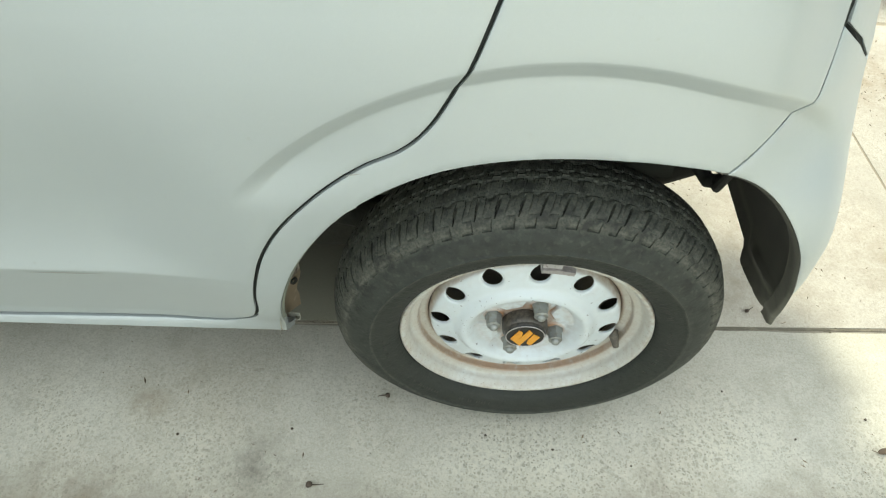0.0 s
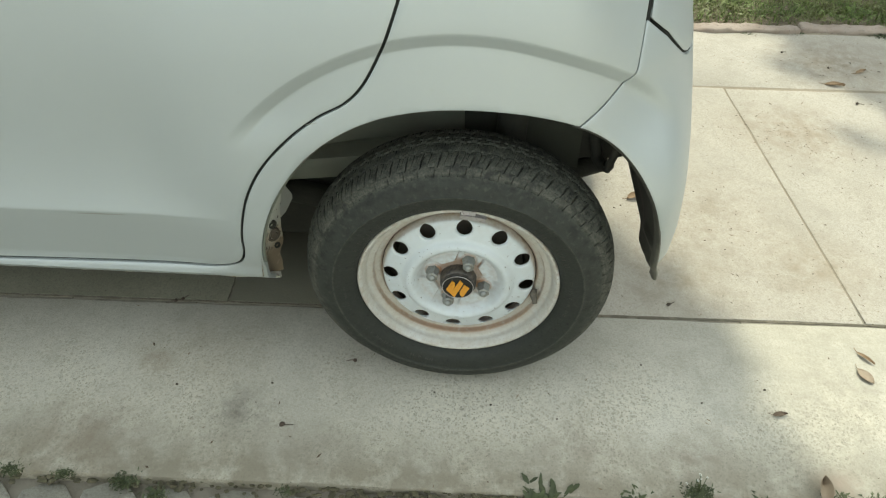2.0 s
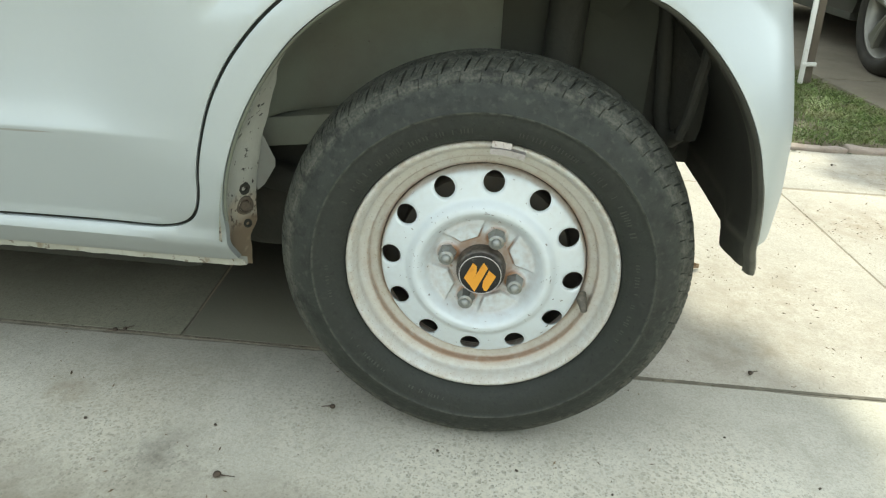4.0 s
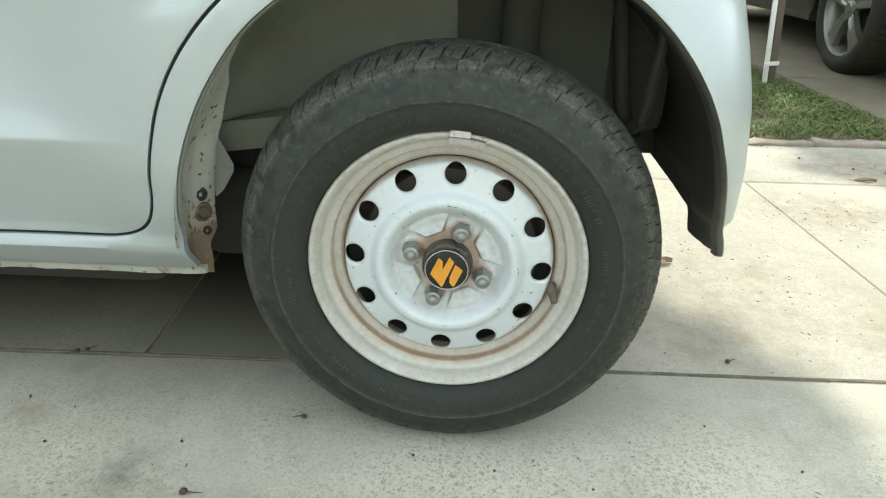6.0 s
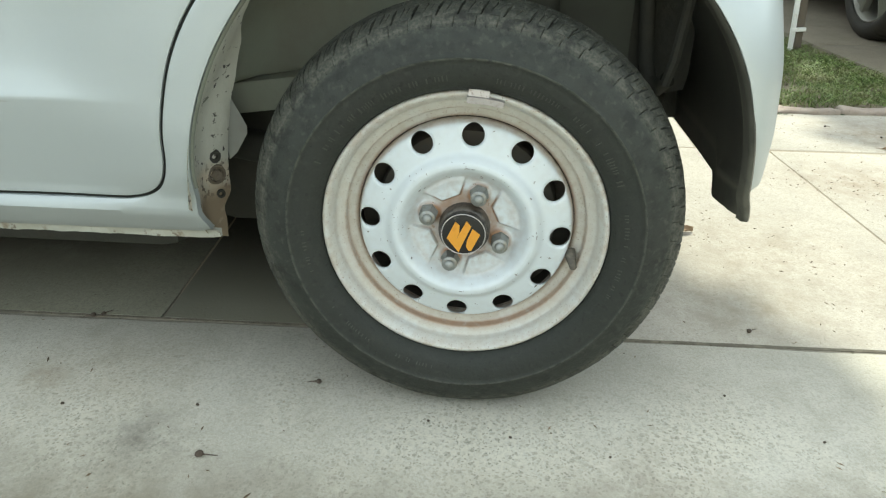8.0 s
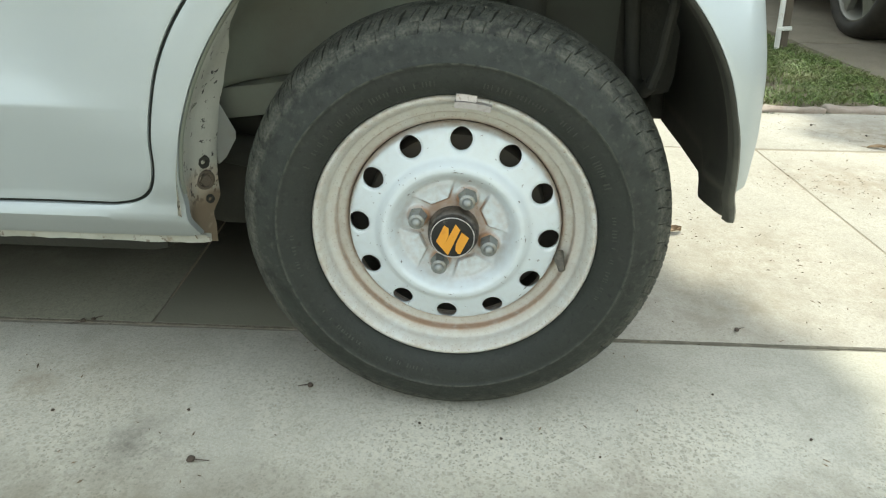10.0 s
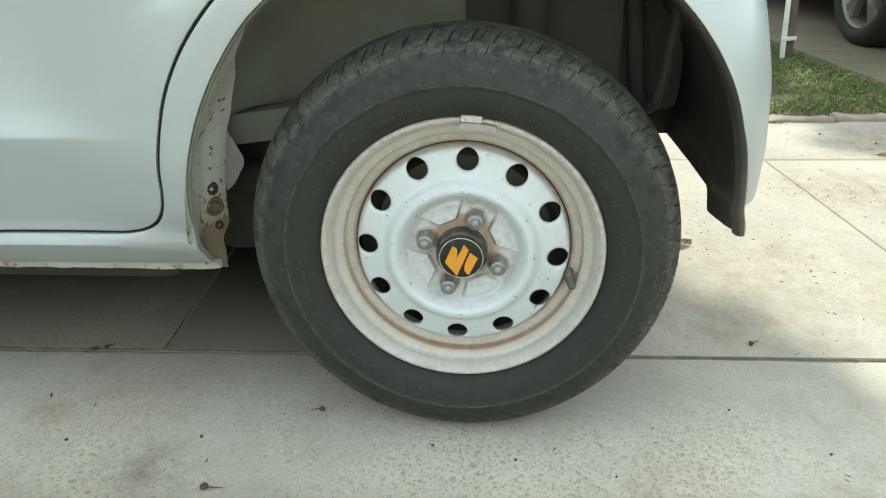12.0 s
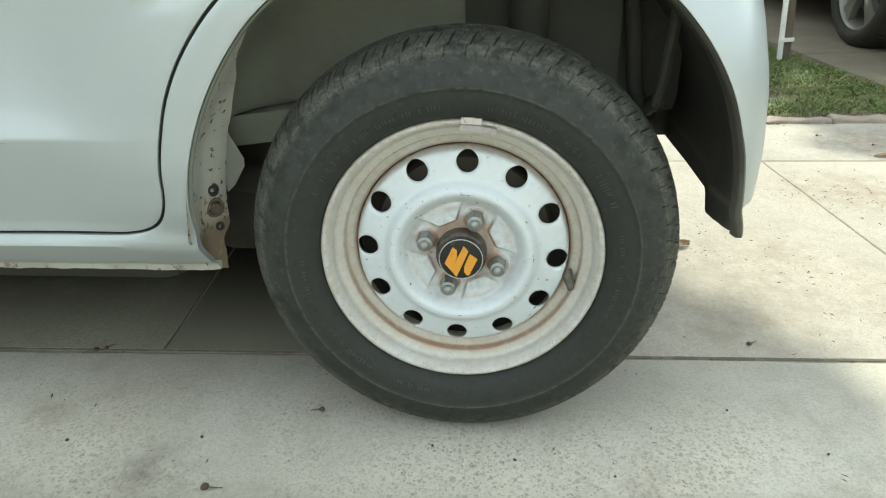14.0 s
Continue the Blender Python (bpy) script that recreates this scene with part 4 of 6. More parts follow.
    tube_into(bm, [place(u_of(x, z), z) + inn + Vector((-0.002, 0.002 if inward[1] > 0 else -0.002, 0)) for x, z in ((0.250, 0.768), (0.2525, 0.80), (0.2560, 0.86), (0.2585, 0.97))], 0.009, 6)
    part("gap_backing", bm, GAP_DARK, car, "dark backing added for the shade in the panel gaps")
    # front door and wing, plain
    bm = bmesh.new()
    panel_into(bm, [(-1.135, 0.309), (-1.135, 0.97), (-2.05, 0.95), (-2.05, 0.309)], [], 0.05, place, inward=inward)
    part("front_door", bm, PAINT, car, "silver-green front door panel" + tail)


build_flank(side, (0, 1, 0), 0.009, "left")
build_flank(side_right, (0, -1, 0), 0.03, "right")

# scuffs on the paint: a scrape by the seam and a dent line on the door's crease
SCRAPE = material("scratch_grey", (0.30, 0.30, 0.27), 0.6)
for (u0, z0, u1, z1, w) in ((-0.222, 0.6255, -0.203, 0.6300, 0.0007), (-0.645, 0.4362, -0.545, 0.4370, 0.0015)):
    bm = bmesh.new()
    rows = []
    for i in range(11):
        u, z = u0 + (u1 - u0) * i / 10, z0 + (z1 - z0) * i / 10
        ww = w * math.sin(math.pi * (i + 0.3) / 10.6)
        rows.append((bm.verts.new(side(u, z + ww) + Vector((0, -0.0006, 0))), bm.verts.new(side(u, z - ww) + Vector((0, -0.0006, 0)))))
    for a, b in zip(rows, rows[1:]):
        bm.faces.new((a[0], b[0], b[1], a[1]))
    part("paint_scratch", bm, SCRAPE, car, "grey scrape in the paint")

# pinch weld along the sill's foot, chipped
bm = bmesh.new()
rows = []
for i in range(160):
    x = -2.05 + (2.05 - 0.339) * i / 159
    y = 0.025
    chip = max(0, noise.noise(Vector((x * 14, 0, 2)))) * 0.006 + 0.002 * noise.noise(Vector((x * 60, 1, 2)))
    rows.append([bm.verts.new((x, y - 0.004, 0.250)), bm.verts.new((x, y + 0.004, 0.242)), bm.verts.new((x, y + 0.005 + 0.003 * noise.noise(Vector((x * 20, 5, 0))), 0.233 + chip)), bm.verts.new((x, y + 0.009, 0.233 + chip)), bm.verts.new((x, y + 0.010, 0.247))])
for a, b in zip(rows, rows[1:]):
    for j in range(4):
        bm.faces.new((a[j], b[j], b[j + 1], a[j + 1]))
part("pinch_weld", bm, FLANGE, car, "chipped pale weld flange under the sill")

# closing panel at the front of the wheel arch: rusty, with a bolt and a hole
bm = bmesh.new()


FOLD_V = [0.0, 0.03, 0.073, 0.087, 0.103, 0.125, 0.138]
FOLD_X = [0.0, -0.006, -0.015, -0.016, -0.009, 0.003, -0.001]


def closing(v, z):
    """Inner face of the arch's front edge: v runs inward, then turns back towards the wheel."""
    x = float(np.interp(z, [0.23, 0.302, 0.36, 0.419, 0.476, 0.528, 0.575, 0.612], [-0.341, -0.340, -0.335, -0.320, -0.296, -0.264, -0.224, -0.175]))
    k = 1 - 0.6 * smooth01((z - 0.40) / 0.1)
    return Vector((x - 0.002 + k * float(np.interp(v, FOLD_V, FOLD_X)) + 0.0025 * noise.noise(Vector((v * 30, z * 18, 1))), -0.040 + v, z))


def closing_edge(z):
    return 0.129 - 0.14 * max(0, z - 0.40) + 0.002 * noise.noise(Vector((z * 60, 0, 0)))


rows = []
for i in range(60):
    z = 0.214 + (0.585 - 0.214) * i / 59
    w = max(0.012, closing_edge(z) * (1 - 0.7 * smooth01((z - 0.47) / 0.13)))
    w *= 1 - 0.14 * smooth01((0.29 - z) / 0.03)
    row = [closing(w * j / 14, z) for j in range(15)] + [closing(w, z) + Vector((-0.006, 0.003, 0))]
    for p in row:
        p.z = max(p.z, float(np.interp(p.y, [-0.04, -0.023, 0.012, 0.03, 0.07], [0.308, 0.298, 0.253, 0.238, 0.216])))
    rows.append([bm.verts.new(p) for p in row])
for a, b in zip(rows, rows[1:]):
    for j in range(15):
        bm.faces.new((a[j], a[j + 1], b[j + 1], b[j]))
closing_ob = part("arch_closing_panel", bm, CLOSING, car, "speckled pale sill end with rust at its foot")
for nm, lo_z, hi_z in (("sand", 0.345, 0.315), ("rust", 0.306, 0.282)):
    at = closing_ob.data.attributes.new(nm, "FLOAT", "POINT")
    for v, slot in zip(closing_ob.data.vertices, at.data):
        slot.value = smooth01((lo_z - v.co.z + 0.012 * noise.noise(v.co * 40)) / (lo_z - hi_z))
bm = bmesh.new()
def on_fold(z, v=0.106):
    return Matrix.Translation(closing(v, z) + Vector((0.0012, -0.001, 0))) @ Matrix.Rotation(radians(48), 4, "Z")


revolve_into(bm, [(0.0085, -0.001), (0.0105, -0.0035), (0.0135, -0.0025), (0.0145, 0.001)], 28)
revolve_into(bm, [(0.0001, -0.0050), (0.0070, -0.0050), (0.0084, -0.0038), (0.0088, 0.0)], 6)
bmesh.ops.transform(bm, matrix=on_fold(0.314), verts=bm.verts)
part("grommet", bm, material("brown_grommet", (0.115, 0.092, 0.068), 0.7, 0, 0, 0.1, [(200, 0.5, 0.2, (0.24, 0.2, 0.15), 0.6, 4, ONE)]), car, "dirty hexagonal plug")
for z, r, v in ((0.3405, 0.0085, 0.104), (0.284, 0.0062, 0.109)):
    bm = bmesh.new()
    revolve_into(bm, [(0.0001, 0.004), (r * 0.42, 0.003), (r * 0.5, -0.0010), (r * 0.95, -0.0012), (r * 1.05, 0.001)], 14)
    for w in bm.verts:
        w.co *= 1 + 0.2 * noise.noise(w.co * 150 + Vector((z * 90, 0, 0)))
    bmesh.ops.transform(bm, matrix=on_fold(z, v), verts=bm.verts)
    part("rusty_screw_hole", bm, UNDER, car, "dark rusted screw hole")
# folded pale tab behind the closing panel
bm = bmesh.new()
tab = [(-0.338, 0.100, 0.425), (-0.332, 0.108, 0.415), (-0.319, 0.124, 0.366), (-0.320, 0.124, 0.355), (-0.334, 0.113, 0.330), (-0.343, 0.106, 0.322), (-0.346, 0.105, 0.36)]
f = bm.faces.new([bm.verts.new(p) for p in tab])
g = bmesh.ops.extrude_face_region(bm, geom=[f])
bmesh.ops.translate(bm, verts=[v for v in g["geom"] if isinstance(v, bmesh.types.BMVert)], vec=(-0.004, 0.004, 0))
part("folded_tab", bm, material("pale_tab_paint", (0.33, 0.335, 0.30), 0.6, 0, 0, 0.1, [(40, 0.5, 0.2, (0.3, 0.28, 0.23), 0.5, 5, ONE)]), car, "pale folded metal tab", angle=30)

# wheelhouse: painted front part and inner wall
def polar(a, r, y):
    return Vector((ARCH_X + r * math.cos(a), y, ARCH_Z + r * math.sin(a)))


ARCH = np.array([p for p in arch if p[1] > 0.3065])
ARCH_ANG = np.arctan2(ARCH[:, 1] - ARCH_Z, ARCH[:, 0] - ARCH_X)


def lip_r(a):
    return float(np.interp(-a, -ARCH_ANG, np.hypot(ARCH[:, 0] - ARCH_X, ARCH[:, 1] - ARCH_Z)))


def lip_y(a):
    r = lip_r(a)
    x, z = ARCH_X + r * math.cos(a), ARCH_Z + r * math.sin(a)
    return side(u_of(x, z), z).y


bm = bmesh.new()
rows = []
for i in range(64):
    a = radians(176 - i * (176 - 61) / 63)
    y0 = lip_y(a) + 0.004
    q = lip_r(a)
    prof = [(q - 0.001, y0), (q - 0.004, y0 + 0.004), (q, y0 + 0.010), (q + 0.011, y0 + 0.024), (q + 0.015, 0.06), (q + 0.014, 0.10), (q + 0.006, 0.135), (q - 0.010, 0.165), (q - 0.034, 0.186), (q - 0.065, 0.198), (q - 0.10, 0.203), (0.12, 0.206)]
    row = []
    for r, y in prof:
        p = polar(a, r, y)
        if p.z < 0.428 and y > 0.03:
            p.z = 0.428
        row.append(bm.verts.new(p))
    rows.append(row)
for p, q in zip(rows, rows[1:]):
    for j in range(len(p) - 1):
        bm.faces.new((p[j], p[j + 1], q[j + 1], q[j]))
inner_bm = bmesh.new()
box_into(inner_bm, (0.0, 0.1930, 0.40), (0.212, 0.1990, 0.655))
DARK_INNER = material("dark_inner_panel", (0.046, 0.049, 0.037), 0.8, 0, 0, 0.1, [(9, 0.45, 0.25, (0.035, 0.032, 0.025), 0.7, 6, ONE)])
part("inner_panel", inner_bm, DARK_INNER, car, "dark inner panel behind the damper")
house = part("wheelhouse", bm, INNER, car, "dusty grey-green wheelhouse, dark material on its rear part", angle=80)
# faces rearward of the arch's top take the dark material
house.data.materials.append(DARK_INNER)
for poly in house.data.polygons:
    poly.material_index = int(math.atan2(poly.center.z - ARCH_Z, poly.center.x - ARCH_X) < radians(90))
bm = bmesh.new()
box_into(bm, (-0.46, 0.150, 0.380), (-0.06, 0.24, 0.426), 0.006, Matrix.Translation((-0.30, 0, 0.40)) @ Matrix.Rotation(radians(-7), 4, "Y") @ Matrix.Translation((0.30, 0, -0.40)))
part("chassis_rail", bm, INNER, car, "dusty painted chassis rail")

# black liner and mud guard that follow the arch down to a flap
FOOT_Y = [-0.02, -0.004, 0.000, 0.006, 0.016, 0.124, 0.132, 0.138, 0.142, 0.148, 0.25, 0.42]
FOOT_Z = [0.316, 0.3060, 0.3035, 0.3010, 0.2980, 0.2855, 0.2885, 0.301, 0.3120, 0.3150, 0.317, 0.316]
cols = [0.0, 0.002, 0.005, 0.009, 0.014, 0.020, 0.026, 0.030, 0.034, 0.042]
depth_y = [0.06, 0.075, 0.09, 0.105, 0.115, 0.124, 0.130, 0.135, 0.140, 0.148, 0.165, 0.20, 0.25, 0.30, 0.36, 0.41]
bm = bmesh.new()
rows = []
n_a = 56
for i in range(n_a + 1):
    f = i / n_a
    row = []
    for j in range(len(cols) + len(depth_y)):
        a = radians(64 * (1 - f))
        for _ in range(3):
            y0 = lip_y(max(a, 0.0)) + 0.0012 - 0.013 * smooth01((f - 0.55) / 0.45)
            y = y0 + cols[j] if j < len(cols) else depth_y[j - len(cols)]
            foot = float(np.interp(y, FOOT_Y, FOOT_Z))
            a1 = math.asin(max(-1, min(1, (foot - ARCH_Z) / 0.338)))
            a = radians(64) + (a1 - radians(64)) * f
        t = y - y0
        flange = smooth01(t / 0.004) - smooth01((t - 0.026) / 0.006)
        r = lip_r(max(a, 0.0)) - 0.0015 - 0.0045 * flange - 0.004 * smooth01((t - 0.05) / 0.05) + 0.006 * smooth01((t - 0.027) / 0.006)
        low = smooth01((f - 0.80) / 0.05)
        r -= 0.0025 * low * math.exp(-((t - 0.052 - 0.05 * (1 - f)) / 0.008) ** 2)
        r -= 0.006 * low * math.exp(-((f - 0.88) / 0.016) ** 2) * smooth01((t - 0.045) / 0.01) * (1 - smooth01((t - 0.115) / 0.01))
        r += 0.009 * smooth01((f - 0.90) / 0.08) * (1 - smooth01((t - 0.02) / 0.03))
        row.append(bm.verts.new(polar(a, r, y)))
    rows.append(row)
for p, q in zip(rows, rows[1:]):
    for j in range(len(p) - 1):
        bm.faces.new((p[j], p[j + 1], q[j + 1], q[j]))
bmesh.ops.recalc_face_normals(bm, faces=bm.faces)
bmesh.ops.solidify(bm, geom=bm.faces[:], thickness=-0.0035)
guard = part("mud_guard", bm, GUARD, car, "black moulded plastic mud guard with dusty rim and painted ridge highlights", angle=50)
dust_and_highlight = guard.data.attributes.new("dust_and_highlight", "FLOAT", "POINT")
for v, slot in zip(guard.data.vertices, dust_and_highlight.data):
    a = math.atan2(v.co.z - ARCH_Z, v.co.x - ARCH_X)
    t = v.co.y - lip_y(max(a, 0.0))
    # ridge paints highlights along the flange edge and toe; the rest is dust
    ridge = math.exp(-((t - 0.027) / 0.0035) ** 2) + math.exp(-((v.co.z - float(np.interp(v.co.y, FOOT_Y, FOOT_Z)) - 0.036) / 0.004) ** 2) * smooth01((t - 0.02) / 0.01)
    slot.value = 0.55 * ridge + 0.45 * (1 - smooth01((t - 0.024) / 0.008)) * (0.30 + 0.70 * smooth01((0.48 - v.co.z) / 0.12)) + 0.45 * smooth01((0.42 - v.co.z) / 0.12)

# underside; pan steps, tank and well blocks are added to keep light out
bm = bmesh.new()
box_into(bm, (-2.6, 0.06, 0.225), (-0.44, WIDTH - 0.12, 0.40), 0.02)
box_into(bm, (-2.55, 0.14, 0.150), (-0.46, WIDTH - 0.20, 0.26), 0.03)
box_into(bm, (-2.5, 0.42, 0.095), (-0.50, WIDTH - 0.10, 0.25), 0.03)
part("floor_pan", bm, UNDER, car, "dark dusty floor pan, lowered to block light")
bm = bmesh.new()
box_into(bm, (-0.05, 0.395, 0.317), (0.352, WIDTH - 0.45, 0.52), 0.008)
box_into(bm, (0.350, 0.150, 0.345), (0.395, WIDTH - 0.21, 0.50), 0.02)
part("rear_floor", bm, UNDER, car, "dark underside of the boot floor")
bm = bmesh.new()
box_into(bm, (-0.42, 0.21, 0.40), (0.31, WIDTH - 0.27, 0.75), 0.03)
part("inner_tub", bm, UNDER, car, "dark inner body")
bm = bmesh.new()
tube_into(bm, [(-0.02, 0.10, 0.275), (-0.03, 0.3, 0.27), (-0.03, WIDTH - 0.36, 0.27), (-0.02, WIDTH - 0.16, 0.275)], 0.032, 14)
part("axle_beam", bm, UNDER, car, "dirty steel axle beam")
bm = bmesh.new()
box_into(bm, (-0.43, 0.22, 0.165), (-0.12, WIDTH - 0.29, 0.42), 0.03)
part("tank_shade_block", bm, UNDER, car, "dark tank-like block added to hold shade behind the rail")
bm = bmesh.new()
box_into(bm, (-0.08, 0.47, 0.185), (0.31, WIDTH - 0.40, 0.40), 0.05)
part("well_light_block", bm, UNDER, car, "unseen dark block added to stop light from the rear")
bm = bmesh.new()
tube_into(bm, [(-0.5, 0.22, 0.33), (-0.36, 0.21, 0.31), (-0.18, 0.19, 0.285), (-0.02, 0.17, 0.28)], 0.026, 10)
part("trailing_arm", bm, UNDER, car, "dusty trailing arm")
bm = bmesh.new()
tube_into(bm, [(0.06, 0.175, 0.27), (0.082, 0.175, 0.45), (0.090, 0.175, 0.645)], [0.017, 0.027, 0.027], 14)
tube_into(bm, [(0.215, 0.19, 0.63), (0.232, 0.20, 0.52), (0.238, 0.198, 0.455), (0.244, 0.185, 0.430), (0.253, 0.165, 0.425), (0.260, 0.150, 0.440)], 0.011, 10)
tube_into(bm, [(0.262, 0.10, 0.60), (0.266, 0.12, 0.54), (0.262, 0.135, 0.47), (0.255, 0.14, 0.435)], 0.007, 8)
part("damper", bm, UNDER, car, "dark damper and filler hose")
bm = bmesh.new()
tube_into(bm, [(0.10, 0.34, 0.36), (0.16, 0.28, 0.35), (0.21, 0.245, 0.352), (0.255, 0.25, 0.368), (0.275, 0.30, 0.38)], 0.021, 12)
part("exhaust_pipe", bm, UNDER, car, "sooty exhaust pipe")

# cabin above the belt, plain
bm = bmesh.new()
sect = [(-0.018, 0.965), (0.03, 1.10), (0.10, 1.34), (0.17, 1.42), (0.35, 1.47)]
st = [(0.245, 0.93), (0.18, 1.0), (0.02, 1.0), (-0.9, 1.02), (-1.5, 1.02), (-1.75, 0.98), (-2.25, 0.5)]
rows = []
for x, k in st:
    row = []
    for y, z in sect + [(WIDTH - 0.056 - y, z) for y, z in sect[::-1]]:
        zz = 0.96 + (z - 0.96) * (k if x < -1.6 else 1)
        row.append(bm.verts.new((x - (zz - 0.96) * (0.18 if x > 0.1 else 0), y, zz)))
    rows.append(row)
for a, b in zip(rows, rows[1:]):
    for j in range(len(a) - 1):
        bm.faces.new((a[j], a[j + 1], b[j + 1], b[j]))
bm.faces.new(rows[0])
part("cabin", bm, GLASS, car, "dark glazed cabin", angle=30)
bm = bmesh.new()
box_into(bm, (-1.72, 0.12, 1.435), (0.10, WIDTH - 0.176, 1.485), 0.03)
part("roof", bm, PAINT, car)
bm = bmesh.new()
box_into(bm, (-2.97, 0.10, 0.24), (-2.07, WIDTH - 0.156, 0.87), 0.09)
box_into(bm, (-2.98, -0.01, 0.58), (-2.06, WIDTH - 0.046, 0.90), 0.06)
part("front_end", bm, PAINT, car)


# ---- wheel ----
TYRE_R, MID = 0.2795, 0.043
half = [(0.1785, 0.004), (0.182, -0.006), (0.185, -0.0145), (0.190, -0.0205), (0.198, -0.0255), (0.207, -0.0285), (0.2145, -0.0300), (0.2205, -0.0304), (0.2218, -0.0318), (0.2236, -0.0318), (0.2248, -0.0300),
        (0.231, -0.0285), (0.239, -0.0255), (0.247, -0.0212), (0.2528, -0.0170), (0.2538, -0.0163), (0.2548, -0.0156), (0.2556, -0.0150), (0.2570, -0.0139), (0.2582, -0.0132), (0.2605, -0.0115), (0.2640, -0.0088), (0.2660, -0.0065), (0.2675, -0.0045), (0.2692, -0.0018), (0.2705, 0.0005), (0.2718, 0.0030), (0.2730, 0.006), (0.2739, 0.0085),
        (0.2745, 0.011), (0.2755, 0.0155), (0.2757, 0.0162), (0.2760, 0.0195), (0.2762, 0.0202), (0.2775, 0.026), (0.2787, 0.0345), (0.2788, 0.0355), (0.279, 0.0385), (0.279, 0.0395), (0.2795, 0.043)]
half = [(r + 0.0020 * smooth01((r - 0.228) / 0.04), y) for r, y in half]
full = half + [(r, 2 * MID - y) for r, y in half[-2::-1]]
PITCH = 66


def tread(r, y, a):
    """Shoulder slots, stepped blocks, fine sipes and two zigzag grooves cut into the crown."""
    yy = y if y <= MID else 2 * MID - y
    seg = round(a * PITCH * 24 / (2 * math.pi)) % 24
    worn = 0.7 + 0.6 * noise.noise(Vector((math.cos(a) * 5, math.sin(a) * 5, y * 40)))
    d = 0.0
    if r > 0.2645:
        cut_in = smooth01((r - 0.2655) / 0.0035)
        if yy < 0.0155:
            if r > 0.2675 and seg < 1 + (r > 0.2700) + (r > 0.2730):
                d = 0.0012 + 0.0026 * cut_in
            elif 0.2672 < r < 0.2690 and 4 <= seg <= 14 or r > 0.2700 and seg == 15:
                d = 0.0013
            elif r > 0.2715 and seg == 9:
                d = 0.0010 * worn
        elif seg == 6 and yy < 0.034:
            d = 0.0009
        elif seg % 4 == 0:
            d = 0.0004 * worn
    elif 0.2546 < r < 0.2568 and 3 <= seg <= 14 or 0.2546 < r < 0.2630 and seg == 3:
        d = 0.0020 if yy < 0 else 0.0
    zig = 0.0013 * (abs(seg / 24 - 0.5) * 4 - 1)
    if 0.0158 + zig < yy < 0.0200 + zig or 0.0350 - zig < yy < 0.0392 - zig:
        d = max(d, 0.0022)
    r -= 0.0004 * noise.noise(Vector((math.cos(a) * 40, math.sin(a) * 40, y * 200)))
    return r - d, y + (d * 0.5 if yy < 0.012 and y < MID else 0)


def slant(bm):
    """Lean the slots along the tread, with slightly uneven pitches."""
    for v in bm.verts:
        r, a = math.hypot(v.co.x, v.co.z), math.atan2(v.co.z, v.co.x)
        yy = v.co.y if v.co.y <= MID else 2 * MID - v.co.y
        a -= (0.9 * (yy + 0.012) if v.co.y <= MID else 1.8 * (MID + 0.012) - 0.9 * (yy + 0.012)) + 1.6 * max(0.0, r - 0.264)
        a += 0.016 * noise.noise(Vector((math.cos(a) * 6, math.sin(a) * 6, 2)))
        v.co.x, v.co.z = r * math.cos(a), r * math.sin(a)


def flatten(bm, centre_z):
    for v in bm.verts:
        low = -centre_z + 0.0006
        k = smooth01((-v.co.z - 0.20) / 0.07)
        if v.co.y < MID:
            v.co.y -= 0.003 * k
        if v.co.z < low:
            v.co.z = low + (v.co.z - low) * 0.03


bm = bmesh.new()
revolve_into(bm, full, PITCH * 24, tread)
slant(bm)
flatten(bm, AXLE.z)
tyre_mesh = mesh_of("tyre", bm)
sharp(tyre_mesh, 48)
tyre_mesh.materials.append(RUBBER)

# raised marks on the sidewall, too worn to read
rng = random.Random(5)
mark_meshes = []
MARKS = ((152, 96, 0.2005, 0.008), (80, 58, 0.2005, 0.007), (52, 22, 0.2010, 0.009), (12, -22, 0.2005, 0.006), (-100, -116, 0.2030, 0.006), (176, 196, 0.2040, 0.005), (-128, -150, 0.2035, 0.005))
for a0, a1, rr, hh in MARKS:
    bm = bmesh.new()
    a, sgn = a0, (1 if a1 > a0 else -1)
    while (a1 - a) * sgn > 0:
        w = rng.uniform(0.6, 1.3)
        if rng.random() < 0.8:
            h = hh * rng.uniform(0.55, 1.0)
            n_s = 3
            yb = -0.0253 - (rr - 0.198) * 0.34
            lo, hi = [], []
            for k in range(n_s):
                t = radians(a + sgn * w * 0.42 * k / (n_s - 1))
                lo.append(bm.verts.new(((rr - h / 2) * math.cos(t), yb - 0.0004 + 0.0015, (rr - h / 2) * math.sin(t))))
                hi.append(bm.verts.new(((rr + h / 2) * math.cos(t), yb - 0.0020 + 0.0010, (rr + h / 2) * math.sin(t))))
            for k in range(n_s - 1):
                bm.faces.new((lo[k], lo[k + 1], hi[k + 1], hi[k]))
        a += sgn * (w + (2.2 if rng.random() < 0.16 else 0.25))
    g = bmesh.ops.extrude_face_region(bm, geom=bm.faces[:])
    bmesh.ops.translate(bm, verts=[v for v in g["geom"] if isinstance(v, bmesh.types.BMVert)], vec=(0, -0.0009, 0))
    mark_meshes.append(mesh_of("sidewall_mark", bm, False))
    mark_meshes[-1].materials.append(MARKRUBBER)

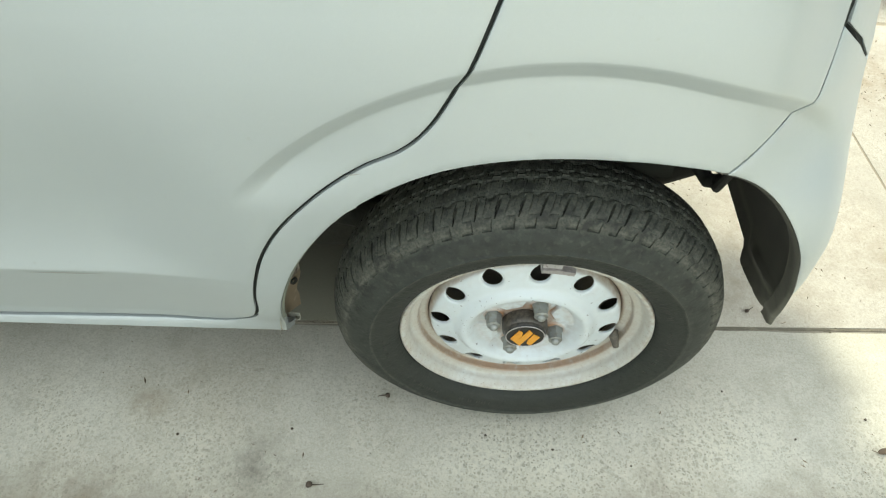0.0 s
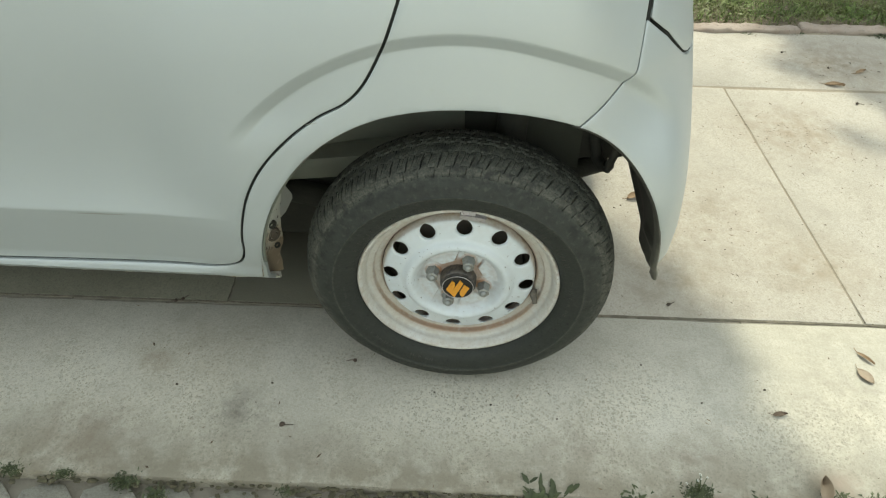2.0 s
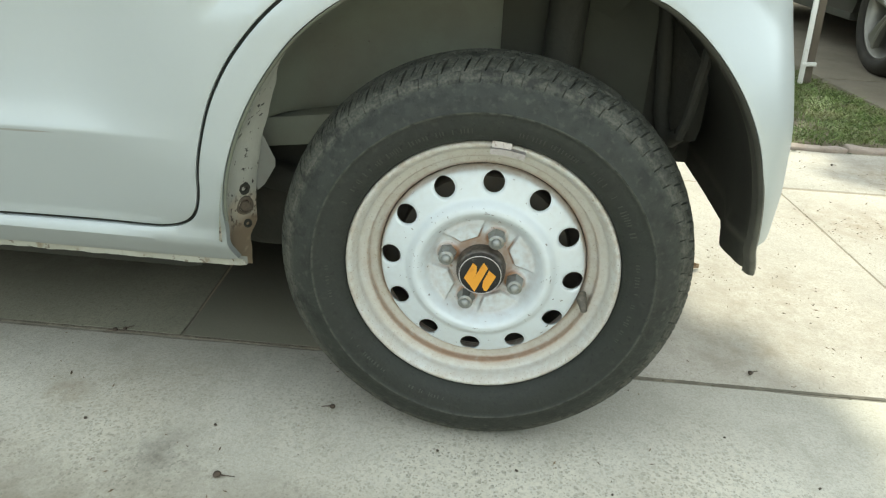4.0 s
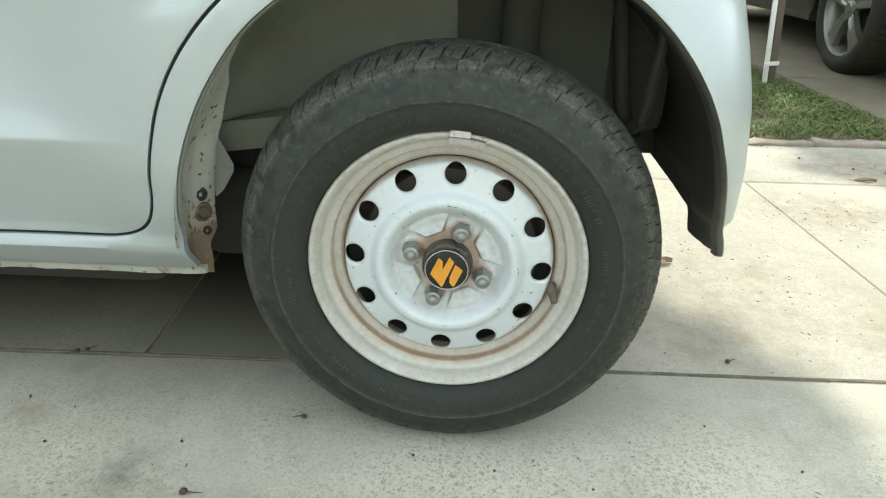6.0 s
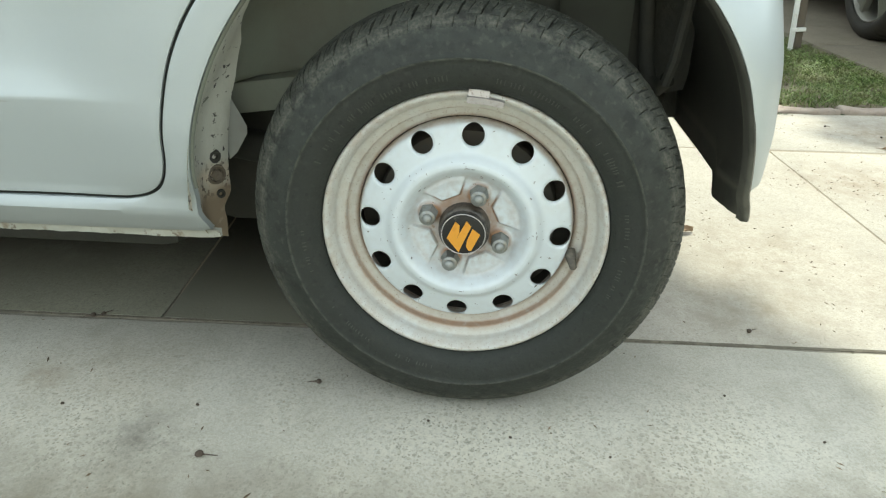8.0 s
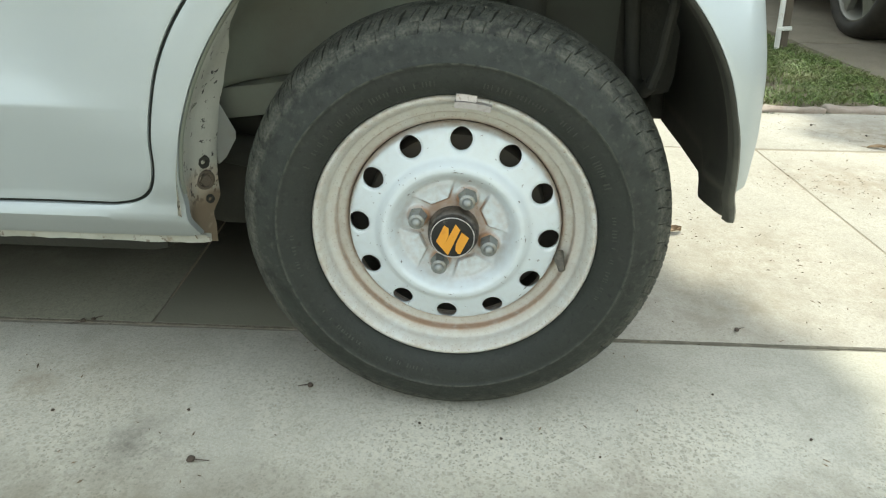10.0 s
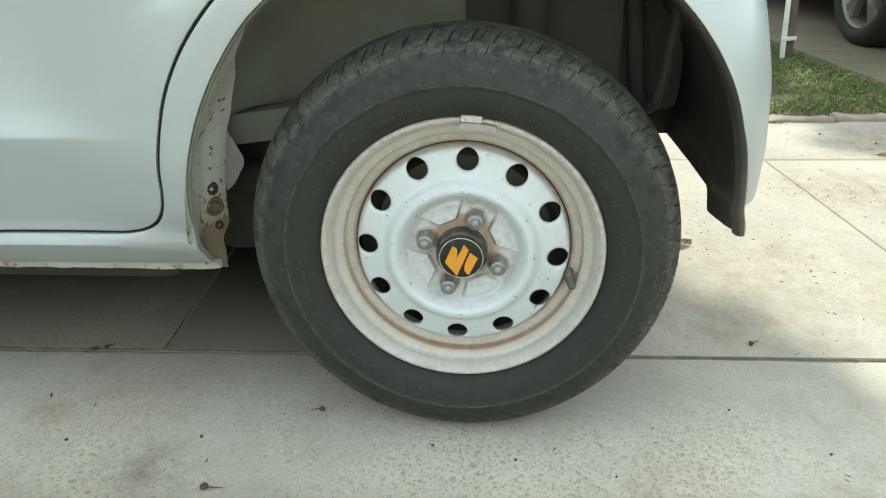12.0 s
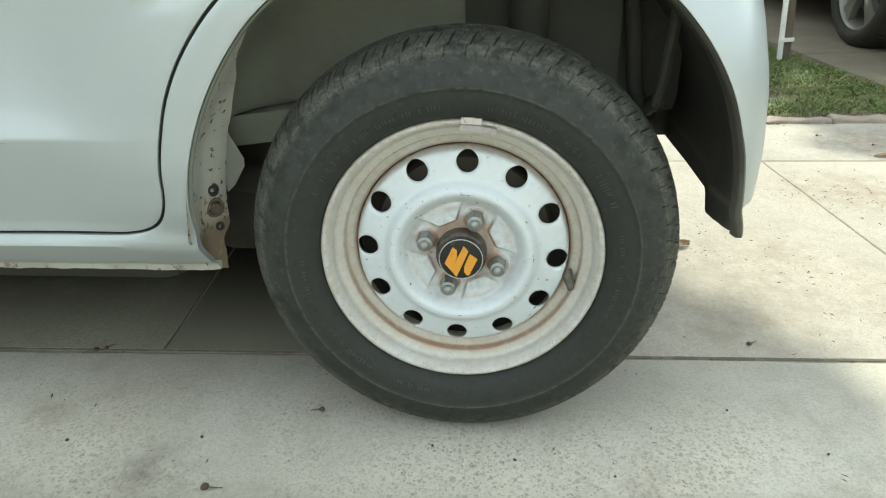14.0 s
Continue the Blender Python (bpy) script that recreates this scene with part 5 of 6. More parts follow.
# pressed steel disc with twelve vent holes and raised pads between the nuts
disc_r = [(0.0, 0.0145), (0.058, 0.0145), (0.0645, 0.0135), (0.070, 0.0100), (0.076, 0.0025), (0.082, -0.0045), (0.0865, -0.0072), (0.092, -0.0066), (0.0965, -0.0030), (0.1005, 0.0015), (0.104, 0.0034), (0.115, 0.0060), (0.124, 0.0083), (0.132, 0.0108), (0.1365, 0.0132), (0.1392, 0.0185), (0.1405, 0.030)]
DISC = curve_of(disc_r, 0.003)
NUT_A = [radians(69 + 90 * k) for k in range(4)]


def pad_edge(x, z):
    """How far inside the nearest raised pad a point of the disc lies, and the pad's angle."""
    r, a = math.hypot(x, z), math.atan2(z, x)
    d, axis = min((abs((a - n - radians(45) + math.pi) % (2 * math.pi) - math.pi), n + radians(45)) for n in NUT_A)
    p, q = r * math.cos(d), r * math.sin(d)
    return min(p - 0.0437, (0.0120 + 0.87 * (p - 0.0437) - q) / 1.325), axis


def disc_place(x, z):
    r, a = math.hypot(x, z), math.atan2(z, x)
    y = float(np.interp(r, *DISC))
    w = smooth01(pad_edge(x, z)[0] / 0.0022 + 0.5) * (1 - smooth01((r - 0.064) / 0.010))
    bump = min(math.hypot(x - 0.05 * math.cos(n), z - 0.05 * math.sin(n)) for n in NUT_A)
    y -= 0.0055 * w + 0.003 * smooth01((0.0165 - bump) / 0.003)
    hole_d = min(abs((a - radians(86 + 30 * k) + math.pi) % (2 * math.pi) - math.pi) for k in range(12)) * 0.124
    hh = math.hypot(hole_d, r - 0.124)
    y += 0.0012 * smooth01((0.0175 - hh) / 0.0035)
    return Vector((x, y, z))


bm = bmesh.new()
circle = [(0.1408 * math.cos(t), 0.1408 * math.sin(t)) for t in np.linspace(0, 2 * math.pi, 160, endpoint=False)]
vents = []
for k in range(12):
    c = radians(86 + 30 * k)
    vents.append([(0.124 * math.cos(c) + 0.0138 * math.cos(t), 0.124 * math.sin(c) + 0.0138 * math.sin(t)) for t in np.linspace(0, 2 * math.pi, 40, endpoint=False)])
panel_into(bm, circle, vents, 0.0016, disc_place, depth=0.004, edge=0.0012, round_by=0.0006)
barrel = [(0.1412, 0.038), (0.1418, 0.031), (0.1432, 0.0275), (0.1475, 0.0255), (0.1530, 0.0242), (0.1553, 0.0232), (0.1560, 0.0222), (0.1562, 0.0150), (0.1568, 0.0132), (0.1585, 0.0122), (0.1640, 0.0108), (0.1672, 0.0092), (0.1684, 0.0078), (0.1692, 0.0020), (0.1704, -0.0018), (0.1730, -0.0062), (0.1752, -0.0100), (0.1772, -0.0118), (0.1795, -0.0122), (0.1815, -0.0110), (0.1825, -0.0080), (0.1815, -0.0020), (0.1780, 0.004)]
b2 = bmesh.new()
revolve_into(b2, barrel, 144)
inner_tmp = bpy.data.meshes.new("tmp")
b2.to_mesh(inner_tmp)
b2.free()
bm.from_mesh(inner_tmp)
rim_mesh = mesh_of("wheel", bm)
dirt = rim_mesh.attributes.new("dirt", "FLOAT", "POINT")
for v, slot in zip(rim_mesh.vertices, dirt.data):
    x, z = v.co.x, v.co.z
    r, a = math.hypot(x, z), math.atan2(z, x)
    if r < 0.1405:
        inset, axis = pad_edge(x, z)
        fresh = 1.0 if math.sin(axis) > 0.3 else 0.4
        edge = 1.25 * fresh * math.exp(-((inset + 0.0008) / 0.0011) ** 2) * (1 - smooth01((r - 0.054) / 0.010))
        foot = 0.85 * smooth01((-inset - 0.0005) / 0.002) * (1 - smooth01((r - 0.040) / 0.016)) * (0.5 + 0.5 * fresh)
        nut = min(math.hypot(x - 0.05 * math.cos(n), z - 0.05 * math.sin(n)) for n in NUT_A)
        slot.value = min(1.0, 0.9 * edge + 0.8 * foot + 0.60 * math.exp(-((nut - 0.0128) / 0.0024) ** 2) + 0.15 * math.exp(-((r - 0.068) / 0.006) ** 2) + 0.3 * math.exp(-((r - 0.1385) / 0.0016) ** 2))
    else:
        slot.value = min(1.0, 0.55 * math.exp(-((r - 0.1565) / 0.0022) ** 2) * (0.5 - 0.9 * z / 0.157 if z < 0.05 else 0.25) + 0.5 * math.exp(-((r - 0.1425) / 0.002) ** 2))
sharp(rim_mesh, 55)
rim_mesh.materials.append(WHEELPAINT)

bm = bmesh.new()
dome = [(0.0001, -0.0150), (0.0028, -0.0146), (0.0052, -0.0130), (0.0064, -0.0100), (0.0066, -0.0085), (0.0090, -0.0080), (0.0100, -0.0070)]
revolve_into(bm, dome, 20)
revolve_into(bm, [(0.0100, -0.0070), (0.0102, 0.0030), (0.0122, 0.0060), (0.0124, 0.014)], 6)
nut_mesh = mesh_of("lug_nut", bm)
sharp(nut_mesh, 35)
nut_mesh.materials.append(ZINC)

bm = bmesh.new()
revolve_into(bm, [(0.0001, -0.0128), (0.020, -0.0126), (0.0270, -0.0120), (0.0272, -0.0125), (0.0284, -0.0125), (0.0286, -0.0114), (0.0296, -0.0100), (0.0300, -0.0060), (0.0315, -0.0050), (0.0326, -0.0030), (0.0332, 0.0010), (0.0334, 0.013)], 56)
cap_mesh = mesh_of("hub_cap", bm)
sharp(cap_mesh, 35)
cap_mesh.materials.append(CAPBLACK)
bm = bmesh.new()
revolve_into(bm, [(0.0271, -0.0124), (0.0273, -0.0130), (0.0283, -0.0130), (0.0285, -0.0124)], 56)
ring_mesh = mesh_of("cap_ring", bm)
ring_mesh.materials.append(LEAD)


def emblem(points):
    bm = bmesh.new()
    f = bm.faces.new([bm.verts.new(((px - 287) * 0.000252, -0.0130, (355 - py) * 0.000272)) for px, py in points])
    g = bmesh.ops.extrude_face_region(bm, geom=[f])
    bmesh.ops.translate(bm, verts=[v for v in g["geom"] if isinstance(v, bmesh.types.BMVert)], vec=(0, -0.0012, 0))
    me = mesh_of("emblem", bm, False)
    me.materials.append(AMBER)
    return me


emblem_a = emblem([(204, 374), (246, 290), (268, 306), (267, 346), (248, 386), (303, 283), (326, 312), (264, 446)])
emblem_b = emblem([(316, 436), (302, 416), (306, 384), (333, 324), (371, 352), (328, 437)])

bm = bmesh.new()
tube_into(bm, [(0.1385, 0.022, -0.033), (0.1400, 0.014, -0.039), (0.1420, 0.007, -0.045), (0.1435, 0.003, -0.050), (0.1438, 0.002, -0.051)], [0.0074, 0.0072, 0.0052, 0.0046, 0.003], 12)
valve_mesh = mesh_of("valve_stem", bm)
valve_mesh.materials.append(material("grey_rubber_valve", (0.085, 0.075, 0.06), 0.7, 0, 0, 0.1, [(150, 0.5, 0.2, (0.2, 0.17, 0.13), 0.6, 4, ONE)]))


def weight_mesh(name, a0, a1, r, y, w, t):
    bm = bmesh.new()
    rows = []
    for i in range(9):
        a = radians(a0 + (a1 - a0) * i / 8)
        rows.append([bm.verts.new((q * math.cos(a), yy, q * math.sin(a))) for q, yy in ((r, y), (r + w * 0.15, y - t), (r + w * 0.85, y - t), (r + w, y))])
    for p, q in zip(rows, rows[1:]):
        for j in range(3):
            bm.faces.new((p[j], p[j + 1], q[j + 1], q[j]))
    bm.faces.new(rows[0])
    bm.faces.new(rows[-1])
    me = mesh_of(name, bm)
    sharp(me, 30)
    me.materials.append(LEAD if name == "weight_clip" else LEADGREY)
    return me


LEADGREY = material("dull_lead", (0.36, 0.335, 0.32), 0.4, 0.4, 0, 0.1, [(150, 0.5, 0.2, (0.20, 0.165, 0.15), 0.6, 5, ONE)])
weight = weight_mesh("balance_weight", 75.5, 89.5, 0.1690, -0.002, 0.0100, 0.0185)
clip = weight_mesh("weight_clip", 81.5, 89.0, 0.1765, -0.0112, 0.0110, 0.0065)
bm = bmesh.new()
revolve_into(bm, [(0.0001, 0.086), (0.1505, 0.086)], 48)
revolve_into(bm, [(0.0001, 0.045), (0.118, 0.046), (0.121, 0.052), (0.121, 0.085)], 48)
revolve_into(bm, [(0.1412, 0.034), (0.150, 0.06), (0.150, 0.09), (0.176, 0.094)], 64)
drum_mesh = mesh_of("brake_drum", bm)
sharp(drum_mesh, 40)
drum_mesh.materials.append(DRUM)


def build_wheel(name, m, label):
    w = new(name, rim_mesh)
    w.parent, w.matrix_basis = car, m
    w["label"] = label
    for nm, me, lab in (("tyre", tyre_mesh, "worn dusty black tyre"), ("hub_cap", cap_mesh, "scuffed black hub cap"), ("cap_ring", ring_mesh, "thin grey ring"),
                        ("emblem", emblem_a, "amber slanted emblem stroke"), ("emblem", emblem_b, "amber slanted emblem stroke"), ("valve_stem", valve_mesh, "grey rubber valve stem"),
                        ("balance_weight", weight, "grey clip-on balance weight"), ("weight_clip", clip, ""), ("paint_chips", chip_mesh, "small grey chips in the paint"), ("brake_drum", drum_mesh, "brown brake drum"), *[("sidewall_mark", me, "worn raised sidewall marks") for me in mark_meshes]):
        o = new(nm, me)
        o.parent = w
        if lab:
            o["label"] = lab
        if nm in ("sidewall_mark", "paint_chips"):
            o["kind"] = "stuff"
    for k, a in enumerate(NUT_A):
        o = new("lug_nut", nut_mesh)
        o.parent = w
        o.matrix_basis = pose(0.05 * math.cos(a), 0, 0.05 * math.sin(a)) @ Matrix.Rotation((0.3, 0.9, 0.1, 0.6)[k], 4, "Y") @ Matrix.Diagonal((1.03, 0.95, 1.03, 1))
        o["label"] = "dull zinc lug nut"


rng = random.Random(12)
bm = bmesh.new()
CHIPS = [(88, 0.0865, 9, 1.1), (83, 0.0862, 4, 1.0), (137, 0.077, 5, 1.6), (133, 0.0745, 3, 1.2), (2, 0.092, 3, 1.0), (-2, 0.093, 6, 1.2), (-40, 0.128, 6, 1.8), (-46, 0.1315, 4, 1.2), (-92, 0.087, 6, 0.8), (-148, 0.080, 3, 1.6), (205, 0.099, 3, 1.0), (64, 0.080, 2, 0.9)]
CHIPS += [(rng.uniform(0, 360), rng.choice((0.085, 0.089, 0.094, 0.106, 0.131)) + rng.uniform(-0.004, 0.004), rng.uniform(0.6, 1.8), rng.uniform(0.4, 0.9)) for _ in range(26)]
for deg, r0, length, wide in CHIPS:
    a0 = radians(deg)
    ring = []
    for k in range(10):
        t = 2 * math.pi * k / 10
        jag = rng.uniform(0.55, 1.25)
        rr, aa = r0 + 0.0006 * wide * jag * math.sin(t), a0 + 0.001 * length * 0.6 * jag * math.cos(t) / r0
        p = disc_place(rr * math.cos(aa), rr * math.sin(aa))
        ring.append(bm.verts.new((p.x, p.y - 0.0007, p.z)))
    bm.faces.new(ring)
chip_mesh = mesh_of("paint_chips", bm, False)
chip_mesh.materials.append(material("bare_chip_grey", (0.13, 0.125, 0.115), 0.6, 0, 0, 0.1, [(300, 0.5, 0.2, (0.22, 0.17, 0.12), 0.6, 3, ONE)]))

build_wheel("rear_wheel", Matrix.Translation(AXLE), "white painted steel wheel with brown dirt")
build_wheel("rear_wheel", Matrix.Translation((0, WIDTH - 0.056, AXLE.z)) @ Matrix.Rotation(math.pi, 4, "Z"), "white painted steel wheel on the far flank")

build_wheel("front_wheel", Matrix.Translation((-2.46, 0, AXLE.z)), "white painted steel front wheel")
build_wheel("front_wheel", Matrix.Translation((-2.46, WIDTH - 0.056, AXLE.z)) @ Matrix.Rotation(math.pi, 4, "Z"), "white painted steel front wheel on the far flank")


# ---- far car, partly seen ----
suv = new("parked_suv")
tagged(suv, "dark grey car parked in shade with dusty alloy wheels", "car")
SX, SY, SZ, SR = 1.93, 3.10, 0.345, 0.345


def suv_wheel(y, nm):
    bm = bmesh.new()
    prof = [(0.248, 0.01), (0.254, -0.012), (0.266, -0.026), (0.285, -0.030), (0.305, -0.024), (0.322, -0.010), (0.336, 0.012), (0.343, 0.04), (SR, 0.09), (0.343, 0.16), (0.336, 0.19), (0.30, 0.21), (0.24, 0.20)]

    def lug(r, y, a):
        if r > 0.325:
            ph = (a * 60 / (2 * math.pi) + y * 2) % 1.0
            return (r - 0.005, y) if ph < 0.22 else (r, y)
        return r, y
    revolve_into(bm, prof, 240, lug)
    for v in bm.verts:
        v.co.z = max(v.co.z, -SZ + 0.013)
    rot = pose(SX, y, SZ, 0, 0, -90)
    tyre = part(nm, bm, FARTYRE, suv, "dusty black tyre")
    tyre.matrix_basis = rot
    bm = bmesh.new()
    revolve_into(bm, [(0.205, 0.10), (0.215, 0.02), (0.226, 0.0), (0.234, -0.010), (0.241, -0.008), (0.243, 0.0)], 72)
    # five twin-edged spokes
    for k in range(5):
        a0 = 2 * math.pi * k / 5 + 0.3
        rows = []
        for r, w, y in ((0.030, 0.022, 0.008), (0.07, 0.026, -0.002), (0.13, 0.034, -0.004), (0.19, 0.046, 0.000), (0.226, 0.064, 0.002)):
            c, s = math.cos(a0), math.sin(a0)
            row = []
            for t, dy in ((-1, 0.035), (-0.92, 0.004), (-0.45, 0.0), (0.0, 0.007), (0.45, 0.0), (0.92, 0.004), (1, 0.035)):
                row.append(bm.verts.new((r * c - t * w * s, y + dy, r * s + t * w * c)))
            rows.append(row)
        for p, q in zip(rows, rows[1:]):
            for j in range(6):
                bm.faces.new((p[j], p[j + 1], q[j + 1], q[j]))
    revolve_into(bm, [(0.0001, -0.006), (0.024, -0.006), (0.028, -0.002), (0.034, 0.0), (0.050, 0.006), (0.055, 0.03)], 30)
    for k in range(5):
        a = 2 * math.pi * (k + 0.5) / 5 + 0.3
        g = bmesh.ops.create_cone(bm, cap_ends=True, segments=6, radius1=0.010, radius2=0.009, depth=0.02)
        bmesh.ops.transform(bm, matrix=Matrix.Translation((0.052 * math.cos(a), 0.010, 0.052 * math.sin(a))) @ Matrix.Rotation(radians(90), 4, "X"), verts=g["verts"])
    for v in bm.verts:
        v.co.x, v.co.z = v.co.x * 1.045, v.co.z * 1.045
    rim = part("alloy_rim", bm, ALLOY, tyre, "dusty five-spoke alloy rim", angle=35)
    bm = bmesh.new()
    revolve_into(bm, [(0.0001, 0.07), (0.14, 0.07), (0.145, 0.08), (0.225, 0.13)], 40)
    part("brake_disc", bm, UNDER, tyre, "dark brake disc")
    return tyre


suv_wheel(SY, "rear_wheel")
suv_wheel(SY + 2.65, "front_wheel")
# side body with arch openings, sill and bumper
arch_s = [(SY + 0.40 * math.cos(a), SZ + 0.03 + 0.40 * math.sin(a)) for a in np.linspace(math.pi, 0, 24)]
arch_f = [(y + 2.65, z) for y, z in arch_s]
outline = [(2.30, 0.40), (2.42, 0.28)] + [p for p in arch_s if p[1] > 0.27] + [(SY + 0.48, 0.27), (SY + 2.2, 0.27)] + [p for p in arch_f if p[1] > 0.27] + [(6.55, 0.30), (6.65, 0.75), (6.3, 0.95), (2.4, 1.0), (2.28, 0.8)]
bm = bmesh.new()
panel_into(bm, outline, [], 0.07, lambda y, z: Vector((SX - 0.015 + 0.05 * abs(z - 0.62) ** 1.5 + 0.25 * max(0, 2.6 - y) ** 2 + 0.02 * smooth01((0.36 - z) / 0.06), y, z)), depth=0.10, edge=0.012, round_by=0.004, inward=(1, 0, 0))
part("body_side", bm, GREYPAINT, suv)
bm = bmesh.new()
box_into(bm, (SX + 0.08, 2.45, 0.42), (SX + 1.68, 6.6, 1.0), 0.05)
part("body", bm, GREYPAINT, suv)
bm = bmesh.new()
box_into(bm, (SX + 0.14, 2.75, 0.99), (SX + 1.62, 5.5, 1.62), 0.16)
part("cabin", bm, GLASS, suv, "dark glazed cabin")
bm = bmesh.new()
box_into(bm, (SX + 0.02, SY + 0.5, 0.225), (SX + 0.14, SY + 2.2, 0.30), 0.015)
part("sill_trim", bm, PLASTIC, suv, "black plastic sill trim")
bm = bmesh.new()
box_into(bm, (SX + 0.03, 2.20, 0.26), (SX + 1.70, 2.52, 0.62), 0.06)
part("bumper", bm, SEDAN_LAMP, suv, "pale bumper end")
bm = bmesh.new()
box_into(bm, (SX + 0.25, 2.6, 0.27), (SX + 1.5, 6.4, 0.45), 0.03)
part("underside", bm, UNDER, suv)

# ---- posts by the grass ----
post = new("gate_post")
post.matrix_basis = pose(1.43, 2.74, 0, 0, -4.0, 0)
tagged(post, "brown weathered steel post with a white strip beside grass", "post")
bm = bmesh.new()
box_into(bm, (0.020, -0.005, -0.02), (0.052, 0.025, 1.25), 0.004)
part("post", bm, BROWNPOST, post, "weathered brown square post")
bm = bmesh.new()
box_into(bm, (-0.011, -0.018, 0.012), (0.011, -0.002, 0.425), 0.003)
part("white_strip", bm, WHITEPOST, post, "white painted flat strip")
bm = bmesh.new()
box_into(bm, (-0.011, -0.018, 0.452), (0.011, -0.002, 1.25), 0.003)
part("white_strip", bm, WHITEPOST, post, "white painted flat strip")
bm = bmesh.new()
box_into(bm, (-0.008, -0.001, 0.40), (0.020, 0.012, 0.47), 0.003)
part("clamp", bm, UNDER, post, "dark clamp")
bm = bmesh.new()
box_into(bm, (-0.008, -0.001, 1.0), (0.020, 0.012, 1.06), 0.003)
part("clamp", bm, UNDER, post, "dark clamp")
bm = bmesh.new()
box_into(bm, (-0.013, -0.024, 0.098), (0.056, -0.006, 0.116), 0.003)
part("bracket", bm, WHITEPOST, post, "white cross bracket")

# ---- unseen trees added to shade the drive ----
def ground_to_crown(x, y, h):
    k = h / SUN_TO.z
    return Vector((x + SUN_TO.x * k, y + SUN_TO.y * k, h))


def build_tree(base, blobs, count, seed, label):
    """blobs: (centre, radii). The crown is leaves scattered in clumps, with limbs from the trunk to each."""
    rng = random.Random(seed)
    tree = new("shade_tree")
    tree.matrix_basis = Matrix.Translation(base)
    tagged(tree, label, "tree")
    inv = Vector(base)
    fork = Vector((sum(b[0].x for b in blobs) / len(blobs) * 0.45 + base[0] * 0.55, sum(b[0].y for b in blobs) / len(blobs) * 0.45 + base[1] * 0.55, 3.6))
    bm = bmesh.new()
    tube_into(bm, [Vector((0, 0, -0.1)), Vector((0.05, 0.03, 1.2)), (fork - inv) * 0.75 + Vector((0, 0, 0.2)), fork - inv], [0.24, 0.18, 0.15, 0.13], 12)
    for c, r in blobs:
        tip = c - inv
        mid = (fork - inv) * 0.5 + tip * 0.5 + Vector((rng.uniform(-0.3, 0.3), rng.uniform(-0.3, 0.3), 0.4))
        tube_into(bm, [fork - inv, mid, tip], [0.09, 0.06, 0.02], 8)
    part("trunk", bm, BARK, tree, "grey-brown trunk and limbs")
    verts, faces = [], []
    total = sum(b[1][0] * b[1][1] for b in blobs)
    for c, r in blobs:
        for _ in range(int(count * r[0] * r[1] / total)):
            while True:
                p = Vector((rng.uniform(-1, 1), rng.uniform(-1, 1), rng.uniform(-1, 1)))
                if p.xy.length < 1 and abs(p.z) < 1.25 - 0.9 * p.xy.length ** 2:
                    break
            p = c - inv + Vector((p.x * r[0], p.y * r[1], p.z * r[2]))
            L, W = rng.uniform(0.07, 0.14), rng.uniform(0.03, 0.055)
            m = Matrix.Translation(p) @ Euler((rng.gauss(0, 0.6), rng.gauss(0, 0.6), rng.uniform(0, 6.28))).to_matrix().to_4x4()
            k = len(verts)
            verts += [tuple(m @ Vector(q)) for q in ((-L, 0, 0), (-0.2 * L, -W, 0.01), (L, 0, -0.01), (-0.2 * L, W, 0.01))]
            faces.append((k, k + 1, k + 2, k + 3))
    me = bpy.data.meshes.new("crown")
    me.from_pydata(verts, [], faces)
    me.materials.append(CROWN)
    o = new("crown", me)
    o.parent = tree


H = 8.5
# clumps over the south-west court and behind the car only dim bounced light
build_tree((-2.2, 5.2, 0), [(ground_to_crown(gx, gy, H + dh), (rx, ry, min(0.7, ry * 0.55))) for gx, gy, rx, ry, dh in
                           ((-0.03, -0.22, 0.66, 0.70, 0), (0.15, 0.24, 0.31, 0.24, 0.2), (0.04, -0.6, 0.62, 0.45, 0.5), (-1.0, -1.9, 0.6, 0.7, 0.2), (-1.3, -3.2, 0.8, 0.9, 0.1), (-0.75, -0.55, 0.9, 0.75, 0.3), (-0.25, -0.95, 0.85, 0.45, -0.2), (-1.6, -0.5, 1.0, 1.0, 0.4), (-1.3, -1.0, 1.0, 0.5, 0), (-1.9, 0.8, 1.1, 1.0, 0.5), (-0.75, 0.9, 0.8, 0.9, 0.6), (-2.8, -0.6, 1.1, 1.1, 0.2), (-0.9, 2.3, 1.1, 0.9, 0.3), (-2.6, 2.2, 1.2, 1.1, 0.5), (-1.9, -1.7, 1.0, 0.9, 0.1), (-2.4, -2.9, 1.3, 1.0, 0.3), (-3.6, -2.6, 1.5, 1.3, 0.2), (-3.2, -4.4, 1.6, 1.2, 0.2), (-0.15, 1.75, 0.55, 0.55, 0.2), (-0.2, 0.75, 0.5, 0.6, 0.4), (-1.7, -5.3, 1.1, 1.0, 0.2))],
           70000, 4, "unseen tall leafy tree shading the parked car")
